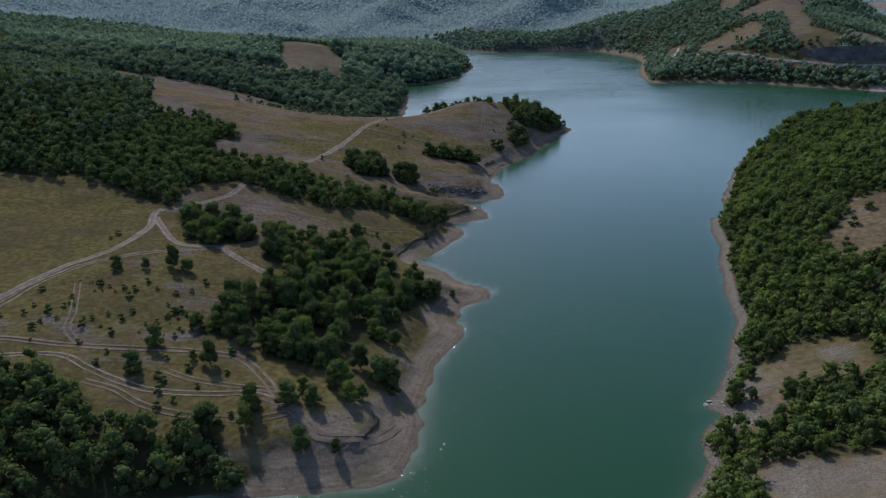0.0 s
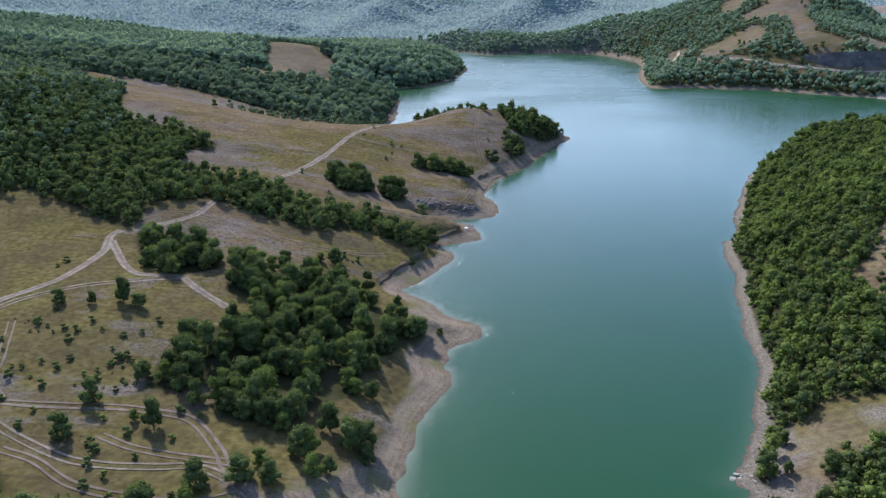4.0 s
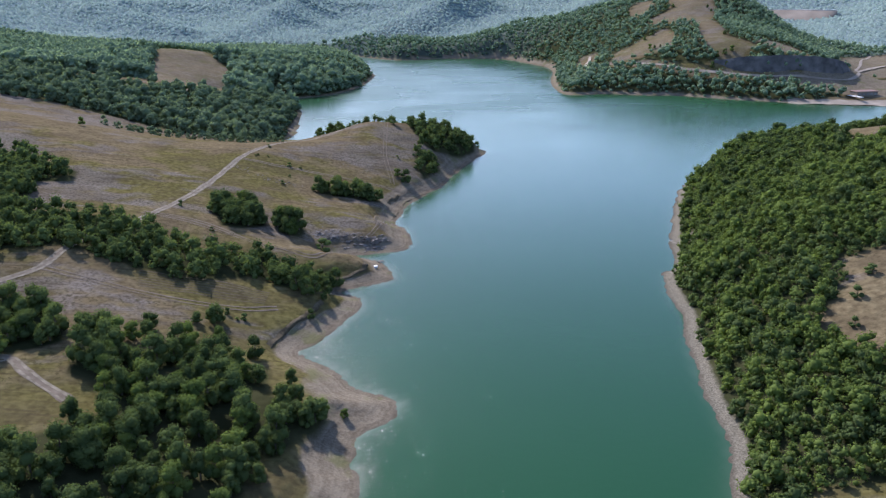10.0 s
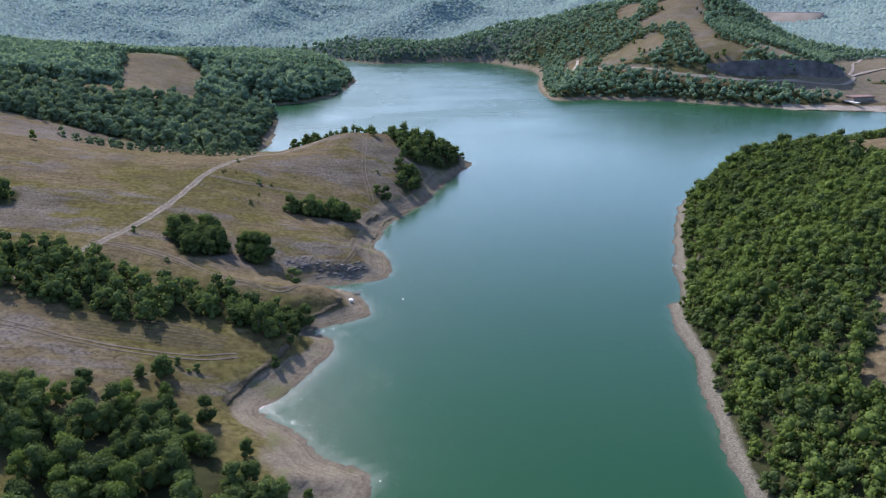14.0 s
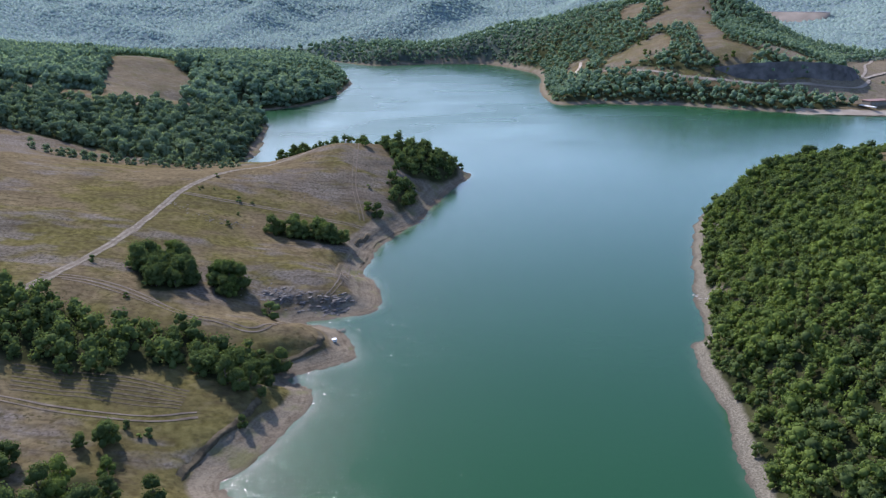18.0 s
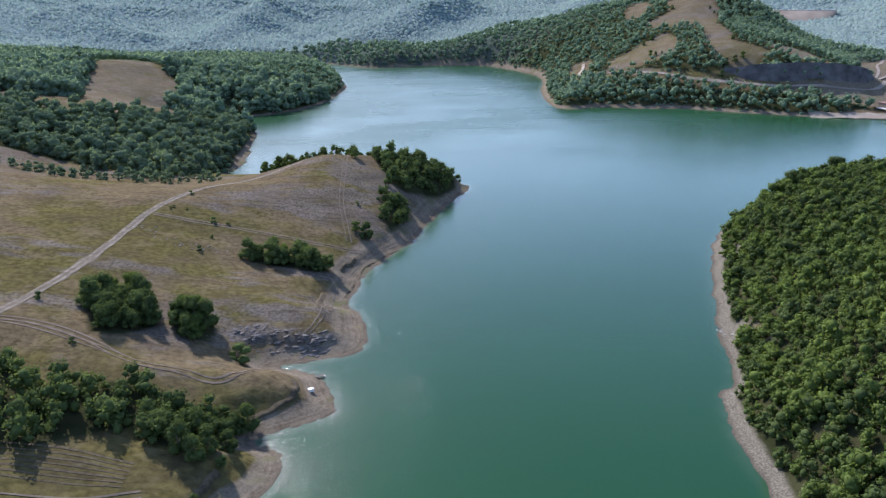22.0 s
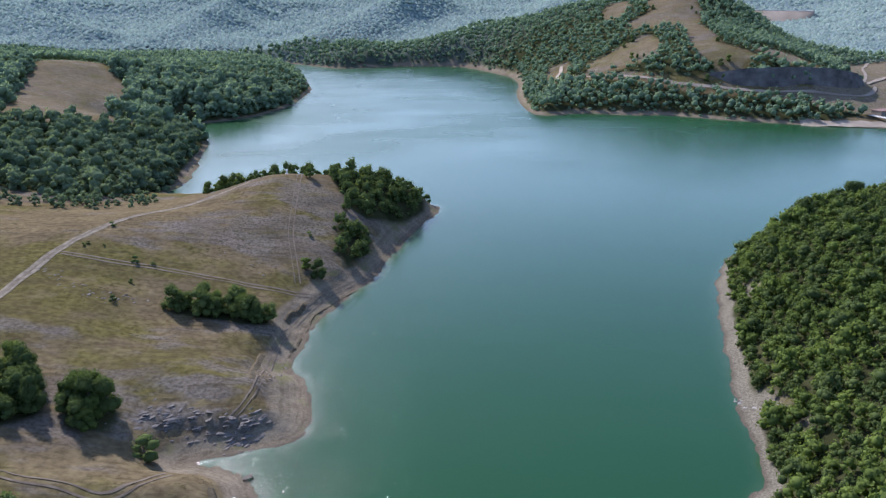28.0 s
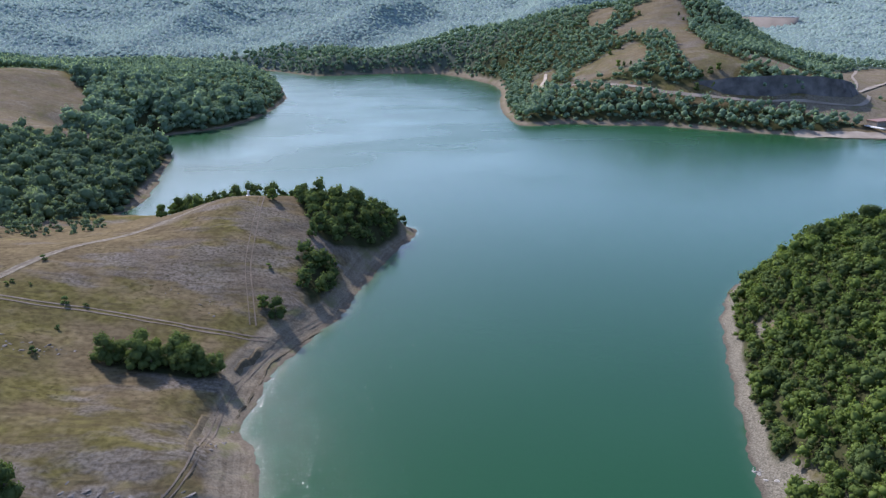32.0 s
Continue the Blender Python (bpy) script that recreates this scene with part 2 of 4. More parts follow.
# heights of the land: x, y, z
HEIGHTS_LEFT = ((-98, 242, 14.2), (-106, 238, 15.7), (-88, 256, 13.9), (-85, 307, 19.3), (-69, 166, 8.1), (-31, 150, 4.5), (-110, 290, 16.6),
    (-117, 265, 17), (-88, 175, 10.3), (-54, 173, 7.7), (-60, 376, 18.5), (-131, 494, 32), (-35, 482, 21.3), (-22, 453, 17), (-7, 297, 3.6),
    (-5, 357, 6), (33, 483, 12.4), (-44, 353, 14.8), (-11, 428, 8.6), (-182, 489, 40), (-265, 440, 52), (-180, 290, 22), (-190, 240, 20), (-330, 340, 62), (25, 546, 23), (12, 543, 20.5), (44, 545, 20), (62, 540, 14.5), (-5, 524, 17.5), (-12, 558, 6.5), (-90, 494, 23.5), (-113, 553, 16), (-50, 512, 14), (-85, 528, 15.5), (-62, 545, 13), (-165, 499, 36), (-110, 130, 12), (-160, 160, 17))
HEIGHTS_FAR = ((-170, 896, 42), (-109, 875, 20), (-239, 879, 30), (-60, 930, 24), (-20, 1000, 22), (-70, 690, 12), (-130, 700, 26), (-230, 700, 38), (-260, 600, 40), (-110, 590, 16), (-110, 1010, 24),
    (-600, 700, 70), (-600, 400, 80), (-300, 1410, 12), (60, 1560, 22), (-60, 1560, 20), (170, 1330, 15), (260, 1500, 34), (-200, 1600, 24), (-330, 1460, 14),
    (-250, 1800, 48), (60, 1850, 60), (260, 1850, 76), (-450, 1500, 24), (150, 1620, 36), (330, 1450, 30),
    (381, 833, 40), (395, 926, 57), (427, 1120, 76), (500, 1060, 84), (470, 1110, 92), (395, 1140, 74), (540, 1110, 86), (560, 945, 24), (570, 1000, 30), (287, 961, 18), (300, 880, 22), (515, 895, 34), (600, 960, 17), (340, 812, 10), (460, 738, 5), (640, 740, 8), (440, 776, 15), (475, 770, 13), (405, 788, 16), (370, 812, 17), (440, 806, 33), (475, 804, 30), (400, 822, 30), (540, 850, 10), (510, 830, 24))
HEIGHTS_RIGHT = ((139, 250, 21), (152, 264, 23), (150, 300, 24), (190, 380, 24), (236, 453, 22), (221, 466, 14.5), (252, 468, 20), (262, 430, 33), (320, 380, 42), (180, 250, 30), (110, 180, 9), (90, 172, 4), (95, 150, 7), (140, 180, 17), (230, 250, 38), (330, 240, 52), (140, 120, 20), (400, 430, 40))
HEIGHTS_RIM = ((905, 1570, 30), (790, 1400, 24), (990, 1710, 50), (740, 1230, 18), (650, 1060, 14), (760, 1000, 20), (900, 760, 30), (1200, 1900, 120), (1500, 1300, 130), (400, 1640, 60), (600, 1800, 105), (350, 2050, 120), (0, 2050, 120), (-300, 2050, 120),
    (-300, 2100, 120), (-700, 1500, 90), (-700, 2200, 150), (0, 2600, 190), (700, 2500, 190), (1500, 2600, 220), (-1600, 2000, 220), (-1500, 900, 150), (-1500, -500, 140), (1600, 200, 150), (1200, -600, 130),
    (0, 4500, 320), (3500, 3500, 320), (-3500, 3500, 320), (4500, 0, 260), (-4500, 0, 260), (0, -4500, 240), (-300, -700, 50), (300, -700, 50))
# crests of the wooded spurs behind the far bay: x, y, z
SPURS = (((20, 1330, 18), (78, 1420, 38), (140, 1520, 57), (251, 1680, 86), (330, 1900, 118)),
    ((-186, 1400, 11), (-148, 1500, 30), (-112, 1620, 53), (-79, 1750, 76), (-40, 1950, 112)),
    ((-264, 1450, 31), (-425, 1600, 66), (-566, 1750, 88), (-700, 1900, 120)),
    ((249, 1250, 24), (326, 1330, 46), (405, 1420, 66), (478, 1500, 84), (560, 1650, 112)))
SHORE = np.array(SHORE_LEFT + SHORE_HEAD + SHORE_FAR + SHORE_RIGHT)


def hashed(i, j, seed):
    h = (i.astype(np.int64) * 374761393 + j.astype(np.int64) * 668265263 + seed * 1442695041) & 0xFFFFFFFF
    h = ((h ^ (h >> 13)) * 1274126177) & 0xFFFFFFFF
    return ((h ^ (h >> 16)) & 0xFFFF) / 65535.0


def grain(x, y, size, seed=0):
    """Smooth noise from -1 to 1 with lumps of that size."""
    x, y = np.asarray(x, float) / size, np.asarray(y, float) / size
    i, j = np.floor(x), np.floor(y)
    u, v = x - i, y - j
    u, v = u * u * (3 - 2 * u), v * v * (3 - 2 * v)
    low = hashed(i, j, seed) * (1 - u) + hashed(i + 1, j, seed) * u
    high = hashed(i, j + 1, seed) * (1 - u) + hashed(i + 1, j + 1, seed) * u
    return (low * (1 - v) + high * v) * 2 - 1


def smooth_loop(points, steps):
    """A closed curve through the points."""
    p = np.asarray(points, float)
    a, b, c, d = np.roll(p, 1, 0), p, np.roll(p, -1, 0), np.roll(p, -2, 0)
    out = []
    for k in range(steps):
        t = k / steps
        out.append(0.5 * (2 * b + (c - a) * t + (2 * a - 5 * b + 4 * c - d) * t * t + (3 * b - a - 3 * c + d) * t ** 3))
    return np.stack(out, 1).reshape(-1, 2)


def edge_distance(x, y, loop):
    """Distance to a closed loop: negative inside."""
    x, y = np.asarray(x, float).ravel(), np.asarray(y, float).ravel()
    best, inside = np.full(len(x), 1e18), np.zeros(len(x), bool)
    for (ax, ay), (bx, by) in zip(loop, np.roll(loop, -1, 0)):
        dx, dy = bx - ax, by - ay
        s = np.clip(((x - ax) * dx + (y - ay) * dy) / (dx * dx + dy * dy + 1e-9), 0, 1)
        best = np.minimum(best, (x - ax - s * dx) ** 2 + (y - ay - s * dy) ** 2)
        if ay != by:
            inside ^= ((ay > y) != (by > y)) & (x < dx * (y - ay) / dy + ax)
    return np.where(inside, -1, 1) * np.sqrt(best)


LAKE = smooth_loop(SHORE, 3)


def rise(d):
    """A gentle bare strip by the water, then the hillside."""
    d = np.maximum(d, 0)
    return 1 - np.exp(-(d - 5.0 * (1 - np.exp(-d / 5.0))) / 24)


def spurs(x, y):
    """Height of the tent-like spurs."""
    best = np.full(len(x), -500.0)
    for crest in SPURS:
        for (ax, ay, az), (bx, by, bz) in zip(crest, crest[1:]):
            dx, dy = bx - ax, by - ay
            k = np.clip(((x - ax) * dx + (y - ay) * dy) / (dx * dx + dy * dy), 0, 1)
            off = np.hypot(x - ax - k * dx, y - ay - k * dy) * (1 + 0.25 * grain(x, y, 130, 24))
            best = np.maximum(best, az + k * (bz - az) - 0.55 * (np.sqrt(off * off + 400) - 20))
    return best


def make_hills():
    pts = np.array(HEIGHTS_LEFT + HEIGHTS_FAR + HEIGHTS_RIGHT + HEIGHTS_RIM, float)
    d = edge_distance(pts[:, 0], pts[:, 1], LAKE)
    goal = pts[:, 2] / np.maximum(rise(d), 0.35)
    soft = 30.0
    r = np.sqrt((pts[:, None, 0] - pts[None, :, 0]) ** 2 + (pts[:, None, 1] - pts[None, :, 1]) ** 2 + soft * soft)
    w = np.linalg.solve(r - 6.0 * np.eye(len(pts)), goal - 30)
    return pts, w, soft


HILLS = make_hills()


def shore_at(x, y):
    """Distance from the waterline, above nought on land, with a slightly ragged edge."""
    x, y = np.asarray(x, float).ravel(), np.asarray(y, float).ravel()
    return edge_distance(x, y, LAKE) + 0.9 * grain(x, y, 7, 3) + 0.35 * grain(x, y, 2.6, 4)


def height(x, y, d=None):
    x, y = np.asarray(x, float).ravel(), np.asarray(y, float).ravel()
    d = shore_at(x, y) if d is None else d
    pts, w, soft = HILLS
    g = np.full(len(x), 30.0)
    for (px, py, _), k in zip(pts, w):
        g += k * np.sqrt((x - px) ** 2 + (y - py) ** 2 + soft * soft)
    g = np.maximum(g, 4)
    back = y > 1150
    if back.any():
        t = spurs(x[back], y[back])
        g[back] = 6 * np.logaddexp(g[back] / 6, t / 6)
    far = np.clip((np.hypot(x - 40, y - 200) - 700) / 900, 0, 1)
    z = g * rise(d) + 0.05 * np.clip(d, 0, 12)
    fold = np.clip(d / 30, 0, 1)
    far = far * np.clip((np.abs((x - 470) - 0.52 * (y - 800)) - 40) / 120, 0, 1)  # the dammed side valley stays even
    z += fold * np.clip(1.5 - np.hypot(x - 40, y - 200) / 900, 0, 1) * (1.3 * grain(x, y, 46, 11) + 0.55 * grain(x, y, 17, 12) + 0.2 * grain(x, y, 6, 13))
    z += fold * far * (22 * (0.5 - np.abs(grain(x + 0.5 * y, y - 0.3 * x, 420, 21))) + 15 * (0.5 - np.abs(grain(x - 0.4 * y, y, 170, 22))) + 7 * (0.5 - np.abs(grain(x + 0.3 * y, y, 70, 23))))
    # cut bank above the bare strip and wave-cut steps below it
    left = np.clip((70 + 0.25 * (y - 150) - x) / 10, 0, 1) * np.clip((640 - y) / 40, 0, 1)
    cut = 8.5 + 3.5 * grain(x, y, 30, 15) + 1.5 * grain(x, y, 9, 16)
    z += 0.9 * (0.35 + 0.65 * left) * np.clip((d - cut) / 1.2, 0, 1) * np.clip(1 - (d - cut) / 30, 0, 1)
    z = np.where(d > 0, np.maximum(z, 0.02 + 0.1 * np.minimum(d, 30)), np.maximum(d * 0.16, -6))
    low = np.clip(1 - d / 8, 0, 1) * (d > 0)
    z += low * 0.16 * np.sin(d * 3.1 + 2 * grain(x, y, 12, 17))
    return np.where(d > 0, np.maximum(z, 0.02 + 0.03 * np.minimum(d, 30)), z)


def mesh_from(name, verts, faces):
    """A mesh of triangles or of quads from arrays, quickly."""
    me = bpy.data.meshes.new(name)
    verts, faces = np.asarray(verts, np.float32), np.asarray(faces, np.int32)
    n, k = faces.shape
    me.vertices.add(len(verts)), me.loops.add(n * k), me.polygons.add(n)
    me.vertices.foreach_set("co", verts.ravel())
    me.loops.foreach_set("vertex_index", faces.ravel())
    me.polygons.foreach_set("loop_start", np.arange(n, dtype=np.int32) * k)
    me.update(calc_edges=True)
    return me


def part(name, me, material, parent=None, label=""):
    if isinstance(me, bmesh.types.BMesh):
        bm, me = me, bpy.data.meshes.new(name)
        bm.to_mesh(me)
        bm.free()
    if not me.materials:
        me.materials.append(material)
    ob = new(name, me)
    if parent:
        ob.parent = parent
    return tagged(ob, label)


def steps(low, high, fine, grow, limits, grow_far, far):
    """Grid lines: fine between low and high, wider and wider outside."""
    mid = list(np.arange(low, high + fine, fine))
    for sign in (-1, 1):
        at, gap, out = (mid[0] if sign < 0 else mid[-1]), fine, []
        while abs(at) < far:
            gap *= 1 + (grow if limits[0] < at < limits[1] else grow_far)
            at += sign * gap
            out.append(at)
        mid = out[::-1] + mid if sign < 0 else mid + out
    return np.array(mid)


def grid_faces(nx, ny):
    i = (np.arange(ny - 1)[:, None] * nx + np.arange(nx - 1)[None, :]).ravel()
    return np.stack([i, i + 1, i + 1 + nx, i + nx], 1)


def field(me, name, values):
    a = me.attributes.new(name, "FLOAT", "POINT")
    a.data.foreach_set("value", np.asarray(values, np.float32))


# ---- woods and clearings on the plan ----
WOOD_HILL = ((-330, 340), (-420, 600), (-273, 610), (-224, 544), (-185, 504), (-162, 434), (-146, 422), (-131, 422), (-104, 402), (-103, 390), (-114, 387), (-110, 360), (-103, 351),
    (-73, 352), (-61, 343), (-44, 333), (-25, 337), (-12, 331), (-2, 330), (-1, 326), (-8, 318), (-9, 311), (-17, 313), (-22, 320), (-41, 308), (-61, 313), (-86, 322), (-106, 316), (-106, 293), (-112, 294), (-133, 308), (-151, 319), (-182, 316))
CLUMP_FORK = ((-103, 286), (-96, 291), (-82, 285), (-71, 276), (-67, 265), (-79, 257), (-88, 258), (-98, 276))
WOOD_SHORE = ((-63, 259), (-59, 265), (-47, 264), (-35, 275), (-24, 263), (-16, 258), (-15, 244), (-6, 241), (-1, 237), (-3, 231), (-12, 219), (-15, 220), (-18, 197), (-25, 190), (-32, 182),
    (-40, 181), (-47, 181), (-51, 192), (-55, 195), (-61, 192), (-68, 192), (-68, 205), (-65, 223), (-58, 227), (-51, 234), (-54, 245), (-63, 250))
WOOD_NEAR = ((-180, 178), (-106, 170), (-102, 171), (-93, 166), (-83, 160), (-79, 151), (-72, 149), (-66, 147), (-56, 149), (-55, 153), (-49, 147), (-48, 143), (-38, 142), (-45, 136), (-70, 131), (-100, 100), (-180, 90))
HEAD_BELT = ((-3, 548), (18, 553), (38, 554), (50, 552), (60, 548), (88, 552), (88, 560), (70, 569), (45, 578), (15, 582), (-8, 578))
HEAD_WOOD = ((41, 548), (58, 552), (72, 550), (86, 552), (85, 543), (76, 528), (66, 516), (56, 508), (50, 511), (47, 520), (44, 534))
HEAD_TAIL = ((42.5, 494), (46, 500), (53, 497), (55, 488), (50, 476), (46, 467), (43, 473))
HEAD_CLUMP = ((-9, 426), (-3, 433), (7, 432), (15, 429), (21, 425), (19, 420), (11, 419), (-1, 422))
ROCK_CLUMP = ((-44, 365), (-47, 379), (-43, 388), (-30, 383), (-26, 367), (-35, 358), (-42, 358))
PAIR_CLUMP = ((-25, 375), (-16, 376), (-11, 371), (-13, 364), (-21, 363))
BANK_TWO = ((-400, 640), (-250, 610), (-150, 590), (-92, 566), (-62, 562), (-42, 597), (-36, 625), (-33, 735), (-45, 752), (-75, 722), (-115, 690), (-140, 680), (-180, 690), (-400, 760))
FIELD_POINT = ((-135, 700), (-165, 790), (-178, 900), (-190, 960), (-150, 970), (-125, 911), (-105, 870), (-96, 815), (-95, 798), (-90, 740), (-115, 690))
BARE_PEAK = ((374, 1014), (411, 1037), (425, 1085), (454, 1085), (480, 1075), (463, 1022), (435, 965), (408, 870), (427, 843), (423, 832), (410, 828), (405, 812), (367, 818), (366, 827), (378, 829), (375, 841), (379, 874), (394, 914), (404, 951), (385, 976), (368, 977))
BARE_SLOPE = ((304, 938), (331, 942), (353, 955), (374, 957), (371, 919), (354, 885), (338, 880), (323, 880), (301, 886), (292, 891))
BARE_KNOLL = ((367, 1072), (397, 1126), (427, 1139), (406, 1079), (382, 1045), (367, 1046))
TRACK_GAP = ((262, 900), (276, 922), (294, 950), (300, 972), (284, 988), (270, 955), (262, 925))
BARE_FLANK = ((437, 870), (464, 850), (471, 826), (472, 800), (469, 789), (445, 820), (429, 847))
BARE_VALLEY = ((495, 850), (560, 915), (660, 1040), (740, 1060), (700, 930), (600, 860), (530, 830))
QUARRY = ((436, 780), (460, 800), (500, 812), (540, 836), (700, 860), (800, 780), (640, 715), (482, 728), (452, 748), (430, 764))
RIGHT_CLEARING = ((148, 273), (162, 272), (185, 262), (180, 240), (132, 228), (127, 240), (127, 249), (137, 254), (145, 264))
RIGHT_NEAR = ((78, 180), (87, 188), (95, 194), (108, 189), (113, 187), (107, 170), (96, 171), (89, 171), (80, 157), (66, 150))
RIGHT_END = ((63, 141), (71, 140), (92, 137), (110, 120), (60, 110))
BANK_GAP = ((142.1, 364.7), (143.6, 361), (143.7, 352.6), (140.2, 350.7), (138.6, 355.8))
BANK_NOOK = ((141.5, 345.7), (142.5, 342.9), (139.4, 340.2), (139, 342.9))
BANK_LEDGE = ((175.8, 428.5), (176.5, 418.5), (170.8, 408.2), (170.6, 417.1))
RIGHT_TOP = ((235, 410), (260, 450), (330, 430), (330, 370), (260, 380))


SHORE_BARE = ((-46, 166), (-38, 163), (-30, 157), (-22, 166), (-12, 176), (-6, 172), (-8, 150), (-14, 141), (-28, 143), (-38, 154))
SUMMIT_BARE = ((-12, 514), (4, 534), (18, 546), (30, 550), (36, 544), (24, 534), (10, 526), (-2, 512))
TIP_BARE = ((-10, 262), (-6, 255), (6, 252), (16, 246), (5, 232), (-4, 222), (-8, 232), (-4, 240), (-8, 250))


def inside(x, y, loops, soft=2.0):
    d = np.full(np.size(x), 1e9)
    for loop in loops:
        d = np.minimum(d, edge_distance(x, y, np.array(loop, float)))
    return np.clip(0.5 - d / (2 * soft), 0, 1)


ROAD_CUT = ((268, 896), (298, 868), (328, 838), (350, 817), (378, 797), (408, 781), (440, 771), (470, 764), (480, 780), (443, 790), (412, 799), (382, 815), (354, 835), (332, 854), (304, 886), (280, 912))
WOODS = (WOOD_HILL, CLUMP_FORK, WOOD_SHORE, WOOD_NEAR, HEAD_BELT, HEAD_WOOD, HEAD_TAIL, HEAD_CLUMP, ROCK_CLUMP, PAIR_CLUMP, BANK_TWO)
CLEARINGS = (FIELD_POINT, ROAD_CUT, BARE_PEAK, BARE_SLOPE, BARE_KNOLL, BARE_FLANK, BARE_VALLEY, TRACK_GAP, QUARRY, RIGHT_CLEARING, RIGHT_NEAR, RIGHT_END, RIGHT_TOP, BANK_GAP, BANK_NOOK, BANK_LEDGE)


def wooded(x, y, d):
    """How much of the ground is under trees, 0 to 1."""
    x, y = np.asarray(x, float).ravel(), np.asarray(y, float).ravel()
    near = inside(x, y, WOODS)
    beyond = np.clip((y - 735 + 0.0 * x) / 4, 0, 1) * np.clip((d - np.where(x < 150, 2, 5)) / 3, 0, 1)
    right = (x > 40) & (x > 0.45 * (y - 80)) & (y < 520) | (x > 560)
    right = right * np.clip((d - 2.8 + 1.6 * np.exp(-((y - 342) / 12) ** 2)) / 2, 0, 1)
    away = (x < -430) | (y < 80) & (x < 0)
    w = np.maximum(np.maximum(near, beyond), np.maximum(right, away * 1.0))
    return w * (1 - inside(x, y, CLEARINGS, 3.0))


def make_ground():
    xs = steps(-150, 200, 1.7, 0.026, (-900, 1300), 0.09, 5200)
    ys = steps(128, 560, 1.7, 0.016, (0, 2300), 0.09, 5200)
    x, y = [a.ravel() for a in np.meshgrid(xs, ys)]
    d = shore_at(x, y)
    z = height(x, y, d)
    me = mesh_from("ground", np.stack([x, y, z], 1), grid_faces(len(xs), len(ys)))
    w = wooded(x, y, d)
    strip = 8.5 + 3.0 * grain(x, y, 24, 31) + 1.2 * grain(x, y, 7, 32)
    strip = strip * np.where((y > 600) & (x < 150), 0.45, 1.0)
    bare = np.clip((strip - d) / 5 + 0.5, 0, 1)
    for loop, much in ((RIGHT_NEAR, 0.42), (QUARRY, 0.8), (BARE_FLANK, 0.6), (BARE_VALLEY, 0.55), (FIELD_POINT, 0.5), (BARE_PEAK, 0.45), (BARE_SLOPE, 0.45), (BARE_KNOLL, 0.45), (RIGHT_END, 0.5), (SUMMIT_BARE, 0.5), (SHORE_BARE, 0.75), (TIP_BARE, 0.7)):
        bare = np.maximum(bare, much * inside(x, y, [loop], 4))
    lush = np.clip((345 - y) / 30 + 0.5, 0, 1) * np.clip((60 - x) / 10, 0, 1)
    lush = np.maximum(lush, 1.3 * np.exp(-(((x + 8) / 40) ** 2 + ((y - 452 + 0.15 * (x + 8)) / 14) ** 2)))
    field(me, "lush", lush)
    # Weight of the haze tint, by distance from the flight path
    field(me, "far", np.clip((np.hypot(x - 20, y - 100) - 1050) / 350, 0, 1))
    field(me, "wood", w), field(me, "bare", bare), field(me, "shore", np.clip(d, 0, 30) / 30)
    field(me, "shingle", np.clip((x - 40 - 0.2 * (y - 150)) / 8, 0, 1) * (y < 520))
    me.polygons.foreach_set("use_smooth", np.ones(len(me.polygons), bool))
    return tagged(part("ground", me, GROUND), "dry grassy hills round a reservoir with bare shores", "ground", kind="structure")


def make_water():
    xs = steps(-40, 200, 3.0, 0.03, (-400, 900), 0.15, 5000)
    ys = steps(120, 620, 3.0, 0.02, (0, 1400), 0.15, 5000)
    x, y = [a.ravel() for a in np.meshgrid(xs, ys)]
    d = edge_distance(x, y, LAKE)
    keep = d < 60
    faces = grid_faces(len(xs), len(ys))
    faces = faces[keep[faces].any(1)]
    used = np.unique(faces)
    back = np.zeros(len(x), int)
    back[used] = np.arange(len(used))
    x, y, d = x[used], y[used], d[used]
    me = mesh_from("water", np.stack([x, y, np.zeros(len(x))], 1), back[faces])
    halo = np.exp(-np.maximum(-d, 0) / (1.0 + 1.4 * np.clip(grain(x, y, 40, 41), 0, 1)))
    field(me, "shallow", halo * np.clip((60 + 0.25 * (y - 150) - x) / 20, 0.25, 1))
    return tagged(part("water", me, WATER), "calm green reservoir water with fine ripples", "water", kind="structure")


ground, water = make_ground(), make_water()


